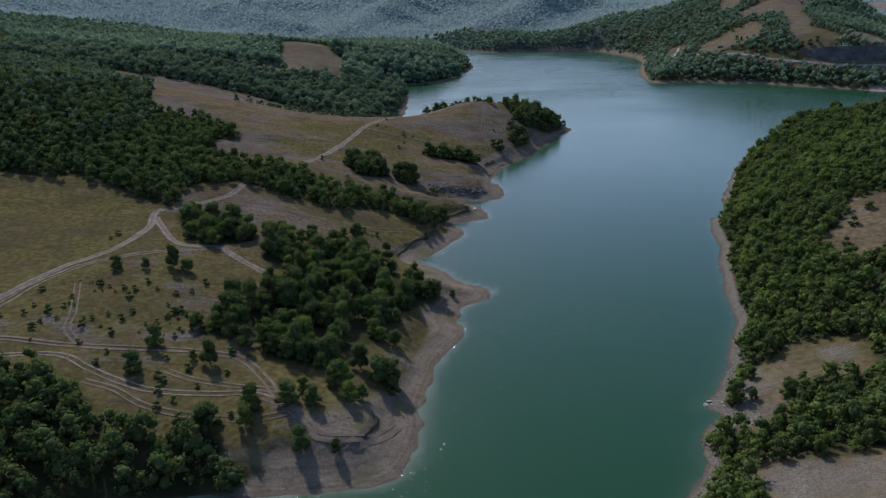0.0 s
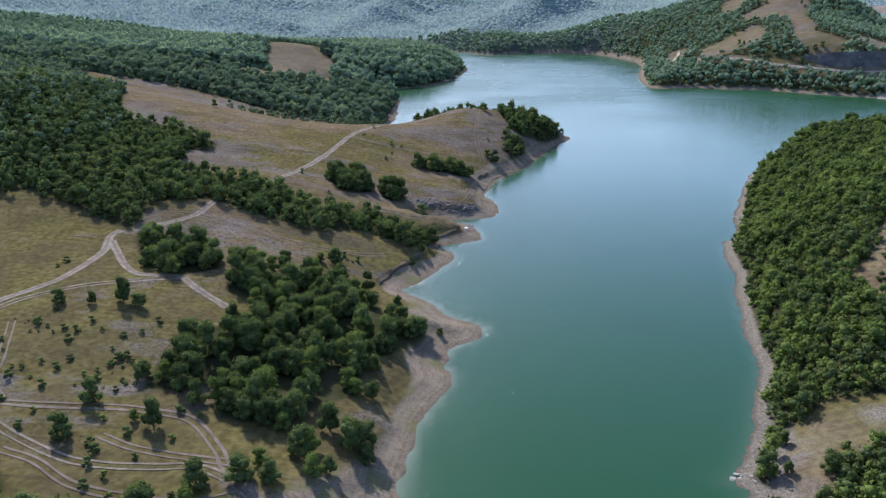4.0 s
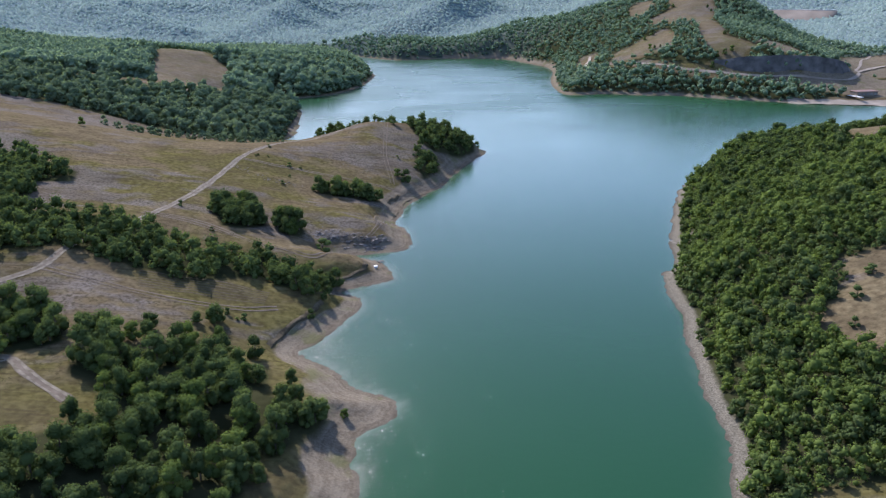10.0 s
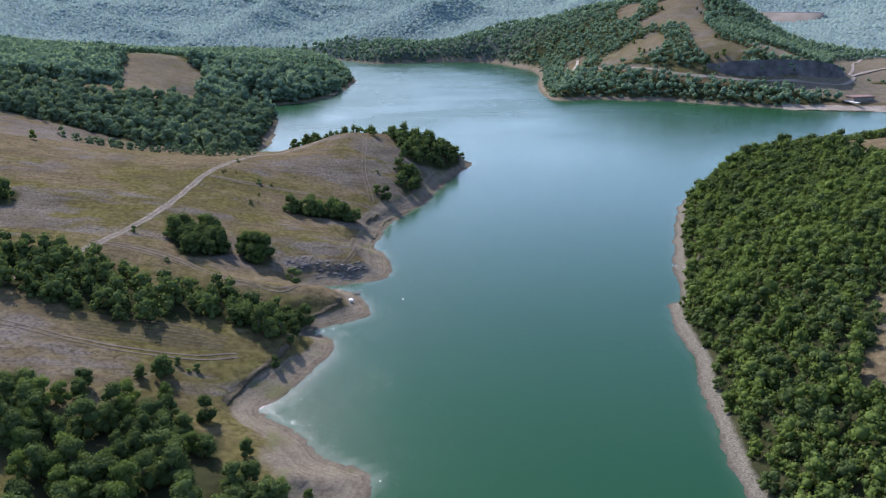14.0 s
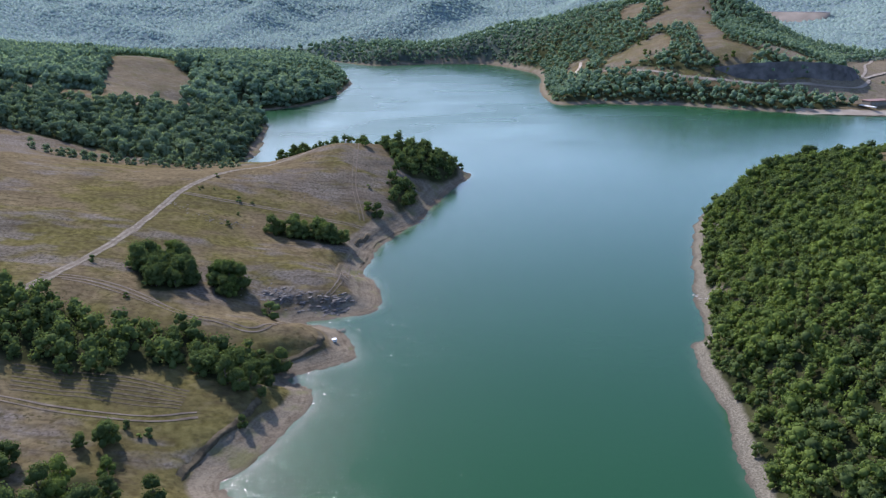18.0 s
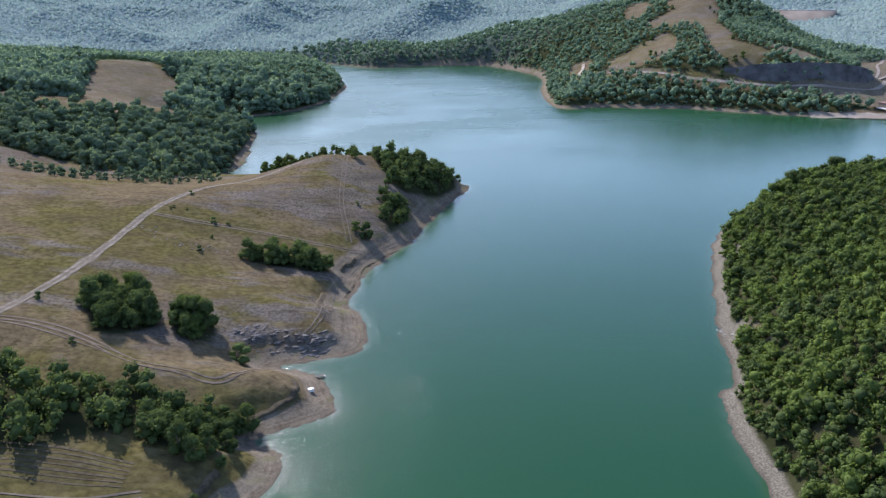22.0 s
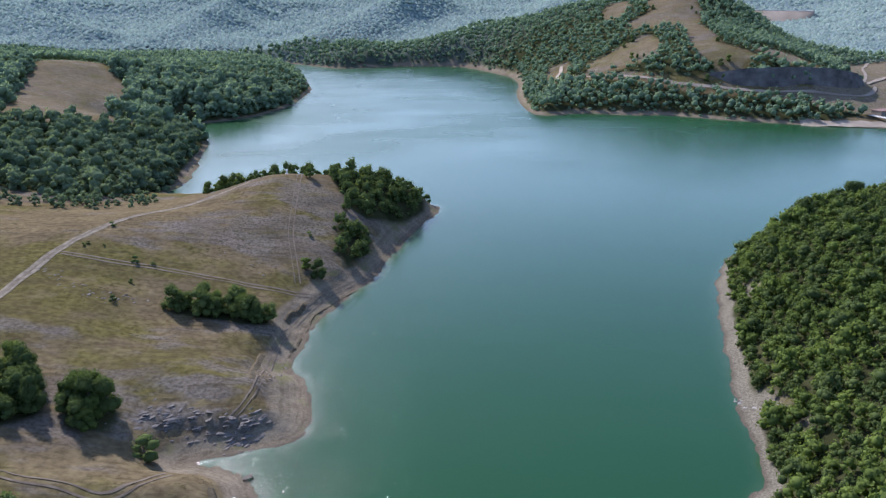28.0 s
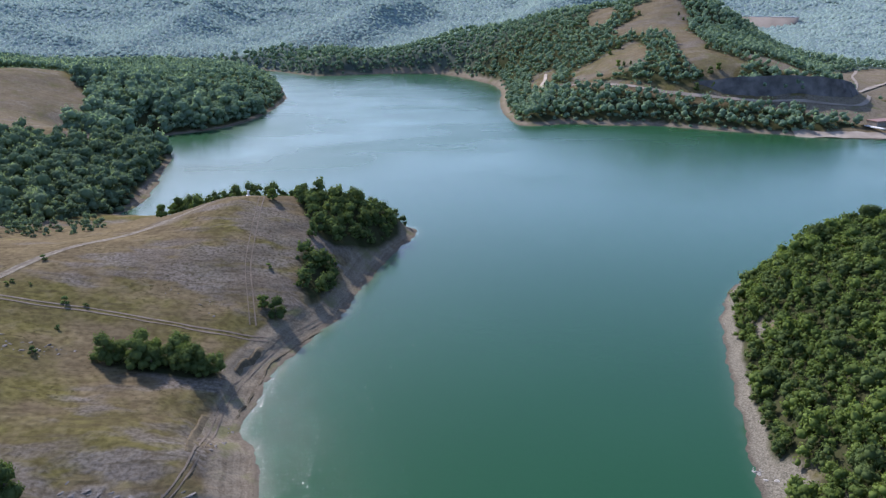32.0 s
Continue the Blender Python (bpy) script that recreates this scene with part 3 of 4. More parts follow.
def make_ripples():
    """Small steep wavelets along the sunny shore, tilted and spread so that they glint towards the camera."""
    rng = np.random.default_rng(17)
    line = np.array([p for p in SHORE_LEFT + SHORE_HEAD if 120 < p[1] < 570 and p[0] < 95])
    line = line[np.argsort(line[:, 1])]
    y = rng.uniform(130, 555, 360000)
    x = np.interp(y, line[:, 1], line[:, 0]) + rng.exponential(19, len(y)) - 10
    d = -edge_distance(x, y, LAKE)
    keep = (d > 0.25) & (rng.uniform(0, 1, len(x)) < np.clip((555 - y) / 150, 0, 1) * np.clip((y - 180) / 90, 0.12, 1) * np.clip((60 - d) / 40, 0, 1) * np.clip(0.75 + 0.3 * grain(x, y, 14, 45), 0.15, 1))
    x, y = x[keep], y[keep]
    n = len(x)
    sx, sy = rng.normal(0.16, 0.10, n), rng.normal(0.07, 0.10, n)
    a, long, wide = rng.normal(0.5, 0.5, n), rng.uniform(0.05, 0.11, n), rng.uniform(0.022, 0.045, n)
    quad = []
    for u, v in ((-1, 0), (0, -1), (1, 0), (0, 1)):
        px, py = u * long * np.cos(a) - v * wide * np.sin(a), u * long * np.sin(a) + v * wide * np.cos(a)
        quad.append(np.stack([x + px, y + py, 0.06 + sx * px + sy * py], 1))
    me = mesh_from("ripples", np.stack(quad, 1).reshape(-1, 3), np.arange(4 * n).reshape(-1, 4))
    return tagged(part("ripples", me, RIPPLE), "small glinting ripples along the sunny shore", "ripples", kind="stuff")


make_ripples()


# ---- dirt tracks ----
def smooth_line(points, gap=1.6):
    p = np.asarray(points, float)
    p = np.vstack([2 * p[0] - p[1], p, 2 * p[-1] - p[-2]])
    out = []
    for a, b, c, d in zip(p, p[1:], p[2:], p[3:]):
        n = max(2, int(np.hypot(*(c - b)) / gap))
        for t in np.arange(n) / n:
            out.append(0.5 * (2 * b + (c - a) * t + (2 * a - 5 * b + 4 * c - d) * t * t + (3 * b - a - 3 * c + d) * t ** 3))
    return np.array(out + [p[-2]])


def strip_mesh(name, line, offset, width, lift, seed):
    t = np.gradient(line, axis=0)
    t /= np.hypot(t[:, 0], t[:, 1])[:, None] + 1e-9
    side = np.stack([t[:, 1], -t[:, 0]], 1)
    wob = 1 + 0.3 * grain(line[:, 0], line[:, 1], 5, seed) + 0.35 * grain(line[:, 0], line[:, 1], 17, seed + 5)
    cols = []
    for k in (-0.5, 0.0, 0.5):
        q = line + side * (offset + k * width * wob)[:, None]
        cols.append(np.column_stack([q, height(q[:, 0], q[:, 1]) + lift]))
    v = np.stack(cols, 1).reshape(-1, 3)
    i = np.arange(len(line) - 1)[:, None] * 3 + np.arange(2)[None, :]
    i = i.ravel()
    return mesh_from(name, v, np.stack([i, i + 1, i + 4, i + 3], 1))


def dirt_track(points, label, gauge=1.7, rut=0.85, lift=0.1):
    line = smooth_line(points)
    root = tagged(new("dirt_track"), label, "track", kind="structure")
    if label == PALE and rut > 0.75:
        part("worn_centre", strip_mesh("worn_centre", line, np.zeros(len(line)), gauge + 0.8, lift - 0.05, 57), FAINT_SOIL, root)
    for k, sign in enumerate((-1, 1)):
        off = np.full(len(line), sign * gauge / 2)
        part("wheel_rut", strip_mesh("wheel_rut", line, off, rut, lift, 50 + k), SOIL if label == PALE else FAINT_SOIL, root)
    return root


PALE, FAINT = "pale two-rut dirt track across dry grass", "faint two-rut dirt track across dry grass"
TRACKS = (
    (((-131, 205), (-125, 226), (-119, 238), (-111, 250), (-108, 271), (-111, 286), (-109, 291)), PALE, 1.9, 1.3),
    (((-109, 282), (-95, 259), (-87, 255), (-78, 256), (-71, 249), (-59, 239)), PALE, 1.8, 1.1),
    (((-128, 203), (-124, 220), (-117, 233), (-107, 241), (-91, 249), (-78, 255)), PALE, 1.8, 1.0),
    (((-105, 291), (-96, 298), (-87, 307), (-84, 320), (-80, 333)), PALE, 1.8, 1.1),
    (((-87, 307), (-68, 300), (-49, 296), (-31, 295), (-24, 296), (-17, 298)), FAINT, 1.8, 0.7),
    (((-75, 340), (-69, 354), (-62, 375), (-58, 388), (-53, 409), (-50, 431), (-45, 456), (-35, 481), (-26, 495), (-4, 520), (10, 534), (28, 541)), PALE, 1.8, 1.2),
    (((-120, 186), (-100, 185), (-85, 184), (-71, 185), (-61, 183), (-52, 180), (-44, 170), (-40, 163), (-31, 153), (-28, 149), (-18, 150), (-11, 159)), FAINT, 1.8, 1.0),
    (((-116, 176), (-100, 179), (-88, 173), (-74, 166), (-62, 164), (-47, 164), (-38, 159), (-31, 153)), PALE, 1.8, 0.8),
    (((-70, 174), (-61, 170), (-48, 167), (-39, 165)), FAINT, 1.7, 0.7),
    (((-88, 168), (-80, 165), (-69, 158), (-56, 155), (-45, 154), (-36, 156)), FAINT, 1.7, 0.7),
    (((-112, 221), (-105, 202), (-103, 193), (-97, 186)), FAINT, 1.6, 0.7),
    (((-70, 362), (-55, 360), (-42, 355), (-28, 345), (-16, 342), (-7, 340), (2, 349)), FAINT, 1.8, 0.8),
    (((-63, 360), (-52, 357), (-38, 351), (-28, 345)), FAINT, 1.7, 0.6),
    (((30, 538), (27, 499), (26, 480), (27, 464), (28, 450)), FAINT, 1.7, 0.5),
    (((-44, 453), (-29, 451), (-12, 450), (6, 446), (23, 444), (32, 445)), FAINT, 1.7, 0.9),
    (((48, 462), (38, 449), (29, 433), (22, 412), (19, 392), (16, 376), (8, 366)), FAINT, 1.3, 0.45))
for line, label, gauge, rut in TRACKS:
    dirt_track(line, label, gauge, rut * 0.72)


# ---- cut banks: low undercut lips of turf above the bare strip ----
def cut_bank(points, drop=0.9, size=1.0):
    line = smooth_line(points, 0.7)
    t = np.gradient(line, axis=0)
    t /= np.hypot(t[:, 0], t[:, 1])[:, None] + 1e-9
    side = np.stack([t[:, 1], -t[:, 0]], 1)
    wob = 0.3 * grain(line[:, 0], line[:, 1], 3.0, 95) + 0.12 * grain(line[:, 0], line[:, 1], 0.8, 96)
    ends = np.clip(np.minimum(np.arange(len(line)), np.arange(len(line))[::-1]) / 4, 0, 1)
    rows = []
    for out, up in ((-1.6, -0.05), (-0.5, 0.3), (0.05, 0.32), (0.0, -0.1), (0.25, -drop * 0.8)):
        q = line + side * (out * size + wob)[:, None]
        rows.append(np.column_stack([q, height(q[:, 0], q[:, 1]) + up * size * ends + 0.02]))
    me = mesh_from("cut_bank", np.concatenate(rows), grid_faces(len(line), len(rows)))
    return tagged(part("cut_bank", me, TURF), "undercut dark earth bank along the bare shore", "bank", kind="structure")


for line in (((-18.2, 277.5), (-14.5, 286.5), (-9.3, 294.5), (-6.2, 300), (-4.4, 304), (-3.2, 306.4)), ((1.5, 329.4), (7.1, 333.6), (10.7, 336.4), (11.8, 341), (11, 346)),
             ((17.4, 406.5), (16.5, 400.0), (15.8, 393.6), (15.9, 385.6)), ((30.0, 441.2), (28.0, 436.7), (25.7, 432.4), (23.5, 427.8)), ((-17.9, 150.2), (-16, 156.7), (-15.6, 160))):
    cut_bank(line)
# worn step a little above the waterline
cut_bank(((25.0, 407.6), (28.1, 415.9), (31.1, 428.4), (33.7, 436.4), (39.6, 445.1), (45.1, 452.3), (50.9, 458.5)), 0.4, 0.4)


# ---- old plough furrows on the field above the bay ----
for k in range(7):
    f = k / 6
    line = smooth_line([((1 - f) * a + f * c, (1 - f) * b + f * d) for (a, b), (c, d) in zip(((-60, 311.5), (-43, 310.5), (-31, 309.2), (-20, 306.6)), ((-58, 301.5), (-41, 300.8), (-29, 299.8), (-21, 299.5)))], 1.5)
    me = strip_mesh("furrow", line, np.zeros(len(line)), 0.45, 0.06, 70 + k)
    tagged(part("furrow", me, TURF), "shallow dark plough furrow in grass", "furrow", kind="structure")


# ---- trees ----
def ico(level):
    bm = bmesh.new()
    bmesh.ops.create_icosphere(bm, subdivisions=level, radius=1)
    v, f = np.array([p.co for p in bm.verts]), np.array([[q.index for q in p.verts] for p in bm.faces])
    bm.free()
    return v, f


BALL_SMALL, BALL = ico(1), ico(2)


def leaf_cloud(rng, lobes, leaves, leaf, ball, spread=0.62, tall=1.0, core=0.88):
    """A crown about one metre in radius round its centre: lobes of leafage with loose leaf sprays round them."""
    verts, faces, count = [], [], 0
    where, size = [], []
    for k in range(lobes):
        a = 2.4 * k + rng.uniform(-0.5, 0.5)
        if k == 0:
            r, h = 0.08, 0.45
        elif k % 2:
            r, h = spread * rng.uniform(0.55, 1.0), rng.uniform(-0.7, -0.3)
        else:
            r, h = spread * rng.uniform(0.25, 0.85), rng.uniform(-0.15, 0.45)
        where.append((r * math.cos(a), r * math.sin(a), h * tall))
        size.append(rng.uniform(0.33, 0.52) * (1.1 if k == 0 else 1) * (6 / max(lobes, 6)) ** 0.22)
    bv, bf = ball
    for p, s in zip(where, size):
        wob = 1 + 0.17 * rng.standard_normal((len(bv), 1)).clip(-1.6, 1.6)
        verts.append(bv * wob * s * core * (1, 1, 0.85) + p)
        faces.append(bf + count)
        count += len(bv)
    share = np.array(size) ** 2
    pick = rng.choice(lobes, leaves, p=share / share.sum())
    way = rng.standard_normal((leaves, 3))
    way[:, 2] = np.where(way[:, 2] < -0.7, -way[:, 2], way[:, 2])
    way /= np.linalg.norm(way, axis=1)[:, None]
    at = np.array(where)[pick] + way * (np.array(size)[pick] * rng.uniform(0.84, 1.16, leaves))[:, None]
    tilt = way + 0.5 * rng.standard_normal((leaves, 3))
    tilt /= np.linalg.norm(tilt, axis=1)[:, None]
    u = np.cross(tilt, rng.standard_normal((leaves, 3)))
    u /= np.linalg.norm(u, axis=1)[:, None]
    v = np.cross(tilt, u)
    a = (leaf * rng.uniform(0.6, 1.3, leaves))[:, None]
    bend = tilt * a * 0.35
    quad = np.stack([at - u * a, at - v * a * 0.7 - bend * 0.4, at + u * a, at + v * a * 0.7 + bend], 1).reshape(-1, 3)
    verts.append(quad)
    i = count + np.arange(leaves)[:, None] * 4
    faces.append(np.concatenate([i + (0, 1, 2), i + (0, 2, 3)]))
    return np.concatenate(verts), np.concatenate(faces)


def trunk_mesh(rng, tall, thick, limbs=4):
    bm = bmesh.new()

    def limb(path, radii, sides=7):
        rings = []
        for (p, r) in zip(path, radii):
            rings.append([bm.verts.new((p[0] + r * math.cos(6.283 * k / sides), p[1] + r * math.sin(6.283 * k / sides), p[2])) for k in range(sides)])
        for a, b in zip(rings, rings[1:]):
            for k in range(sides):
                bm.faces.new((a[k], a[(k + 1) % sides], b[(k + 1) % sides], b[k]))
        bm.faces.new(rings[-1])

    lean = rng.uniform(-0.12, 0.12, 2)
    path = [(lean[0] * h * tall, lean[1] * h * tall, h * tall - 0.4 * (h == 0)) for h in (0, 0.15, 0.45, 0.8)]
    limb(path, (thick * 1.5, thick, thick * 0.75, thick * 0.35))
    for k in range(limbs):
        a, h = 6.283 * (k + rng.uniform(-0.3, 0.3)) / limbs, rng.uniform(0.3, 0.5)
        s = np.array([lean[0] * h * tall, lean[1] * h * tall, h * tall])
        out = np.array([math.cos(a), math.sin(a), rng.uniform(0.7, 1.2)]) * tall * 0.22
        limb([s, s + out * 0.5, s + out], (thick * 0.5, thick * 0.35, thick * 0.15), 5)
    return bm


def tree_kind(seed, tall, wide, leaf_mat, leaves=1000, lobes=15, bush=False):
    """One tree with its trunk and crown, of its true size, kept out of sight below the ground until copied."""
    rng = np.random.default_rng(seed)
    root = new("shrub" if bush else "tree")
    v, f = leaf_cloud(rng, lobes, leaves, 0.052, BALL_SMALL, tall=1.0, core=0.84)
    lift = -0.05 if bush else 0.03
    deep = tall * (1 - lift) / 2
    v = v * (wide / 2 / 0.95, wide / 2 / 0.95, deep / 0.98) + (0, 0, tall * lift + deep)
    part("trunk", trunk_mesh(rng, tall * 0.72, 0.018 * tall + 0.05, 4), BARK, root)
    me = mesh_from("crown", v, f)
    field(me, "lone", np.ones(len(v)))
    me.polygons.foreach_set("use_smooth", np.ones(len(me.polygons), bool))
    part("crown", me, leaf_mat, root)
    return root


def wood_stuff(name, label, x, y, scale, kinds, material, rng, squash=1.0):
    """A wood of many trees too close to count, as one mesh."""
    z = height(x, y)
    verts, faces, shade, count = [], [], [], 0
    pick = rng.integers(0, len(kinds), len(x))
    for k, (kv, kf) in enumerate(kinds):
        m = np.nonzero(pick == k)[0]
        if not len(m):
            continue
        a = rng.uniform(0, 6.283, len(m))
        c, s = np.cos(a)[:, None], np.sin(a)[:, None]
        sc = scale[m][:, None]
        hs = sc * rng.uniform(0.85, 1.25, (len(m), 1)) * squash
        v = np.stack([(kv[None, :, 0] * c - kv[None, :, 1] * s) * sc + x[m][:, None], (kv[None, :, 0] * s + kv[None, :, 1] * c) * sc + y[m][:, None],
                      (kv[None, :, 2]) * hs + (z[m] + 0.0)[:, None]], 2)
        faces.append((kf[None] + (count + np.arange(len(m)) * len(kv))[:, None, None]).reshape(-1, 3))
        verts.append(v.reshape(-1, 3))
        shade.append(np.repeat(rng.uniform(0, 1, len(m)), len(kv)))
        count += v.shape[0] * v.shape[1]
    me = mesh_from(name, np.concatenate(verts), np.concatenate(faces))
    field(me, "shade", np.concatenate(shade))
    me.polygons.foreach_set("use_smooth", np.ones(len(me.polygons), bool))
    return tagged(part(name, me, material), label, "woodland", kind="stuff")


def fill(loop, gap, rng, shrink=0.5, ragged=2.2):
    """Places in a plan outline, about a gap apart."""
    p = np.array(loop, float)
    lo, hi = p.min(0), p.max(0)
    xs, ys = np.meshgrid(np.arange(lo[0], hi[0], gap), np.arange(lo[1], hi[1], gap * 0.87))
    xs = xs + (np.arange(xs.shape[0]) % 2)[:, None] * gap / 2
    x, y = xs.ravel() + rng.uniform(-0.42, 0.42, xs.size) * gap, ys.ravel() + rng.uniform(-0.42, 0.42, xs.size) * gap
    keep = edge_distance(x, y, p) + ragged * (grain(x, y, 9, 63) + 0.4 * grain(x, y, 24, 64)) < -shrink
    return x[keep], y[keep]


def crown_set(seed, count, lobes, leaves, leaf, ball, low=0.75, core=0.86):
    out = []
    for k in range(count):
        rng = np.random.default_rng(seed + k)
        v, f = leaf_cloud(rng, lobes, leaves, leaf, ball, core=core)
        v[:, 2] += low
        out.append((v, f))
    return out


MID = crown_set(100, 10, 7, 105, 0.105, BALL_SMALL, core=0.74)
BANK = crown_set(150, 8, 7, 60, 0.11, BALL_SMALL, core=0.92)
LOW = crown_set(200, 8, 5, 32, 0.12, BALL_SMALL, core=0.8)
TWO = crown_set(250, 8, 2, 7, 0.13, BALL_SMALL, 0.35, 0.8)


def far_crown(rng):
    """A low dome of leafage, for forest seen from far away."""
    a = np.arange(6) * 1.047 + rng.uniform(-0.3, 0.3, 6)
    r = rng.uniform(0.6, 0.95, 6)
    v = np.concatenate([[(rng.uniform(-0.3, 0.3), rng.uniform(-0.3, 0.3), rng.uniform(0.45, 0.85))], np.stack([r * np.cos(a), r * np.sin(a), rng.uniform(-0.3, -0.15, 6)], 1)])
    return v, np.array([(0, k + 1, (k + 1) % 6 + 1) for k in range(6)])


TINY = [far_crown(np.random.default_rng(300 + k)) for k in range(9)]

KINDS = [tree_kind(1, 8.5, 8.0, LEAF), tree_kind(2, 7.5, 7.5, LEAF), tree_kind(3, 9.0, 7.0, LEAF), tree_kind(4, 7.0, 6.2, LEAF_BRIGHT), tree_kind(5, 8.0, 6.0, LEAF)]
SHRUBS = [tree_kind(11, 1.8, 3.0, LEAF, 170, 6, True), tree_kind(12, 1.3, 2.3, LEAF_BRIGHT, 130, 5, True), tree_kind(13, 2.2, 2.9, LEAF, 190, 6, True)]


def plant(kinds, x, y, scale, rng, label, category, group):
    """A tree or shrub of its own at a place on the plan."""
    k = kinds[rng.integers(0, len(kinds))]
    m = Matrix.LocRotScale((x, y, float(height([x], [y])[0]) - 0.05), Euler((0, 0, rng.uniform(0, 6.283))), Vector((scale, scale, scale * rng.uniform(0.9, 1.12))))
    return tagged(copy_thing(k, m), label, category, group)


rng = np.random.default_rng(7)
OAK, GROVE = "round dark-green oak in full leaf on dry grass", "oak crowded in full leaf at the wood above the shore"
# trees that stand alone on the near slope
LONE = ((-60, 178, 0.95), (-53, 187, 0.7), (-65, 180, 0.4), (-45, 158, 0.9), (-45, 152, 0.8), (-32, 147, 0.8), (-24, 146, 0.5), (-87, 234, 1.0), (-82, 232, 0.7), (-104, 232, 0.6),
    (-95, 232, 0.6), (-37, 160, 0.85), (-31, 160, 0.65), (-34, 165, 0.6), (-23, 163, 0.8), (-20, 165, 0.6), (-17, 176, 0.95), (-14, 177, 0.9), (-13, 173, 0.6), (-14, 197, 0.6),
    (-41, 182, 0.9), (-36, 181, 0.9), (-32, 179, 0.7), (-22, 181, 1.0), (-25, 172, 0.8), (-27, 170, 0.8), (-54, 153, 0.7))
# single trees and bushes further along the shore: x, y, size
ALONG = ((-34, 284, 0.75), (-31, 275, 0.7), (-49, 276, 0.7), (-10, 251, 0.65), (-20.2, 322.8, 0.80), (-16.3, 317.9, 0.90), (-11.7, 311.5, 0.90), (-8.5, 308.8, 0.70), (-6.2, 312.6, 0.80), (-4.6, 321.7, 0.90), (-2.0, 325.5, 0.70), (0.5, 326.9, 0.90), (-16.4, 325.0, 0.70), (-9.5, 318.9, 0.90), (-12.3, 321.7, 0.70), (-19.5, 316.3, 0.90), (-2.6, 315.8, 0.70), (-61.6, 267, 1.0), (-58.5, 269.5, 0.9), (-55.4, 266.5, 1.05), (-52, 268.5, 0.9), (-48.7, 271.5, 0.75), (-65, 271, 0.8), (-57, 263, 1.0), (-20.6, 266.8, 0.8), (-12.6, 229, 0.8), (-10.2, 233, 0.85), (-7.7, 235.6, 0.7), (-5.5, 233, 0.6), (-2.2, 239, 0.6), (-13.8, 220.5, 0.8), (-16, 216, 0.85), (-11.3, 221, 0.6), (-18, 211, 0.9), (-14, 210, 0.7), (-20, 201, 0.85), (-17.7, 198, 0.7), (-2.5, 237, 0.45), (-5, 240, 0.4), (3, 239, 0.42), (-7, 297, 0.45), (-56, 233, 0.6), (-50, 233, 0.55), (-38, 283, 0.5),
    (35, 456, 0.95), (31, 459, 0.75), (-12, 560, 0.7), (-8, 560, 0.6), (-1, 561, 0.7), (-33, 286, 0.7), (-7, 309, 0.4), (-3, 308, 0.4), (208, 447, 1.2), (200, 443, 1.0), (229, 450, 1.15), (185, 429, 0.95), (-10, 548, 0.85), (-4.7, 548, 0.65), (34, 534, 0.75), (48, 509, 0.8), (-129, 492, 0.7), (83, 165, 0.75), (84, 159, 0.6), (76, 168, 0.45), (77, 155, 0.6), (80, 180, 0.5))
for x, y, s in ALONG:
    plant(KINDS, x, y, s, rng, OAK, "tree", "trees along the shore")
for x, y, s in LONE:
    plant(KINDS, x, y, s, rng, OAK, "tree", "trees on the near slope")
for loop, gap, group in ((WOOD_SHORE, 5.2, "trees of the shore wood"), (CLUMP_FORK, 5.4, "trees of the clump by the fork"), (HEAD_CLUMP, 4.0, "trees of the headland clump"),
                         (ROCK_CLUMP, 4.4, "trees of the clump above the rocks"), (PAIR_CLUMP, 3.6, "trees of the clump above the rocks")):
    for x, y in zip(*fill(loop, gap, rng, 0.3, 1.6 if loop is WOOD_SHORE else 0.6)):
        if loop is WOOD_SHORE and rng.uniform() < 0.22:
            continue
        plant(KINDS, x, y, rng.uniform(0.65, 1.15), rng, GROVE, "tree", group)
BUSH = "small dark-green bush on dry grass"
BUSHES = ((-22.4, 452.5, 1.0), (-17, 452, 0.7), (-34, 478, 1.1), (-39, 459.5, 0.9), (-38, 461, 0.6), (-33, 460, 0.5), (32.6, 482, 1.3), (-21.6, 440, 0.7), (-4.8, 359.9, 2.8), (-24, 426, 1.0),
    (-59, 375, 1.0), (-44, 352, 0.8), (-39, 283, 1.0), (-31, 291.6, 0.9), (-28, 289, 0.8), (-26, 290, 1.0), (140.5, 252, 1.6), (150, 261, 1.7), (133, 241, 1.2),
    (-116, 263, 1.0), (-117, 259, 0.9), (-68.6, 164.4, 0.9), (-71, 171, 1.0))
for x, y, s in BUSHES:
    plant(SHRUBS, x, y, s, rng, BUSH, "bush", "single bushes")
for x, y in ((407, 1042), (417, 1042), (452, 1021), (451, 1008), (420, 1089), (367, 1063), (372, 1087), (355, 948), (344, 941), (386, 831), (394, 833), (378, 831), (369, 820), (382, 817), (407, 878), (342, 890), (337, 893), (333, 896), (319, 957), (392, 816)):
    plant(KINDS, x, y, rng.uniform(0.5, 0.95), rng, "small oak alone on the bare hilltop", "tree", "trees of the bare hill")
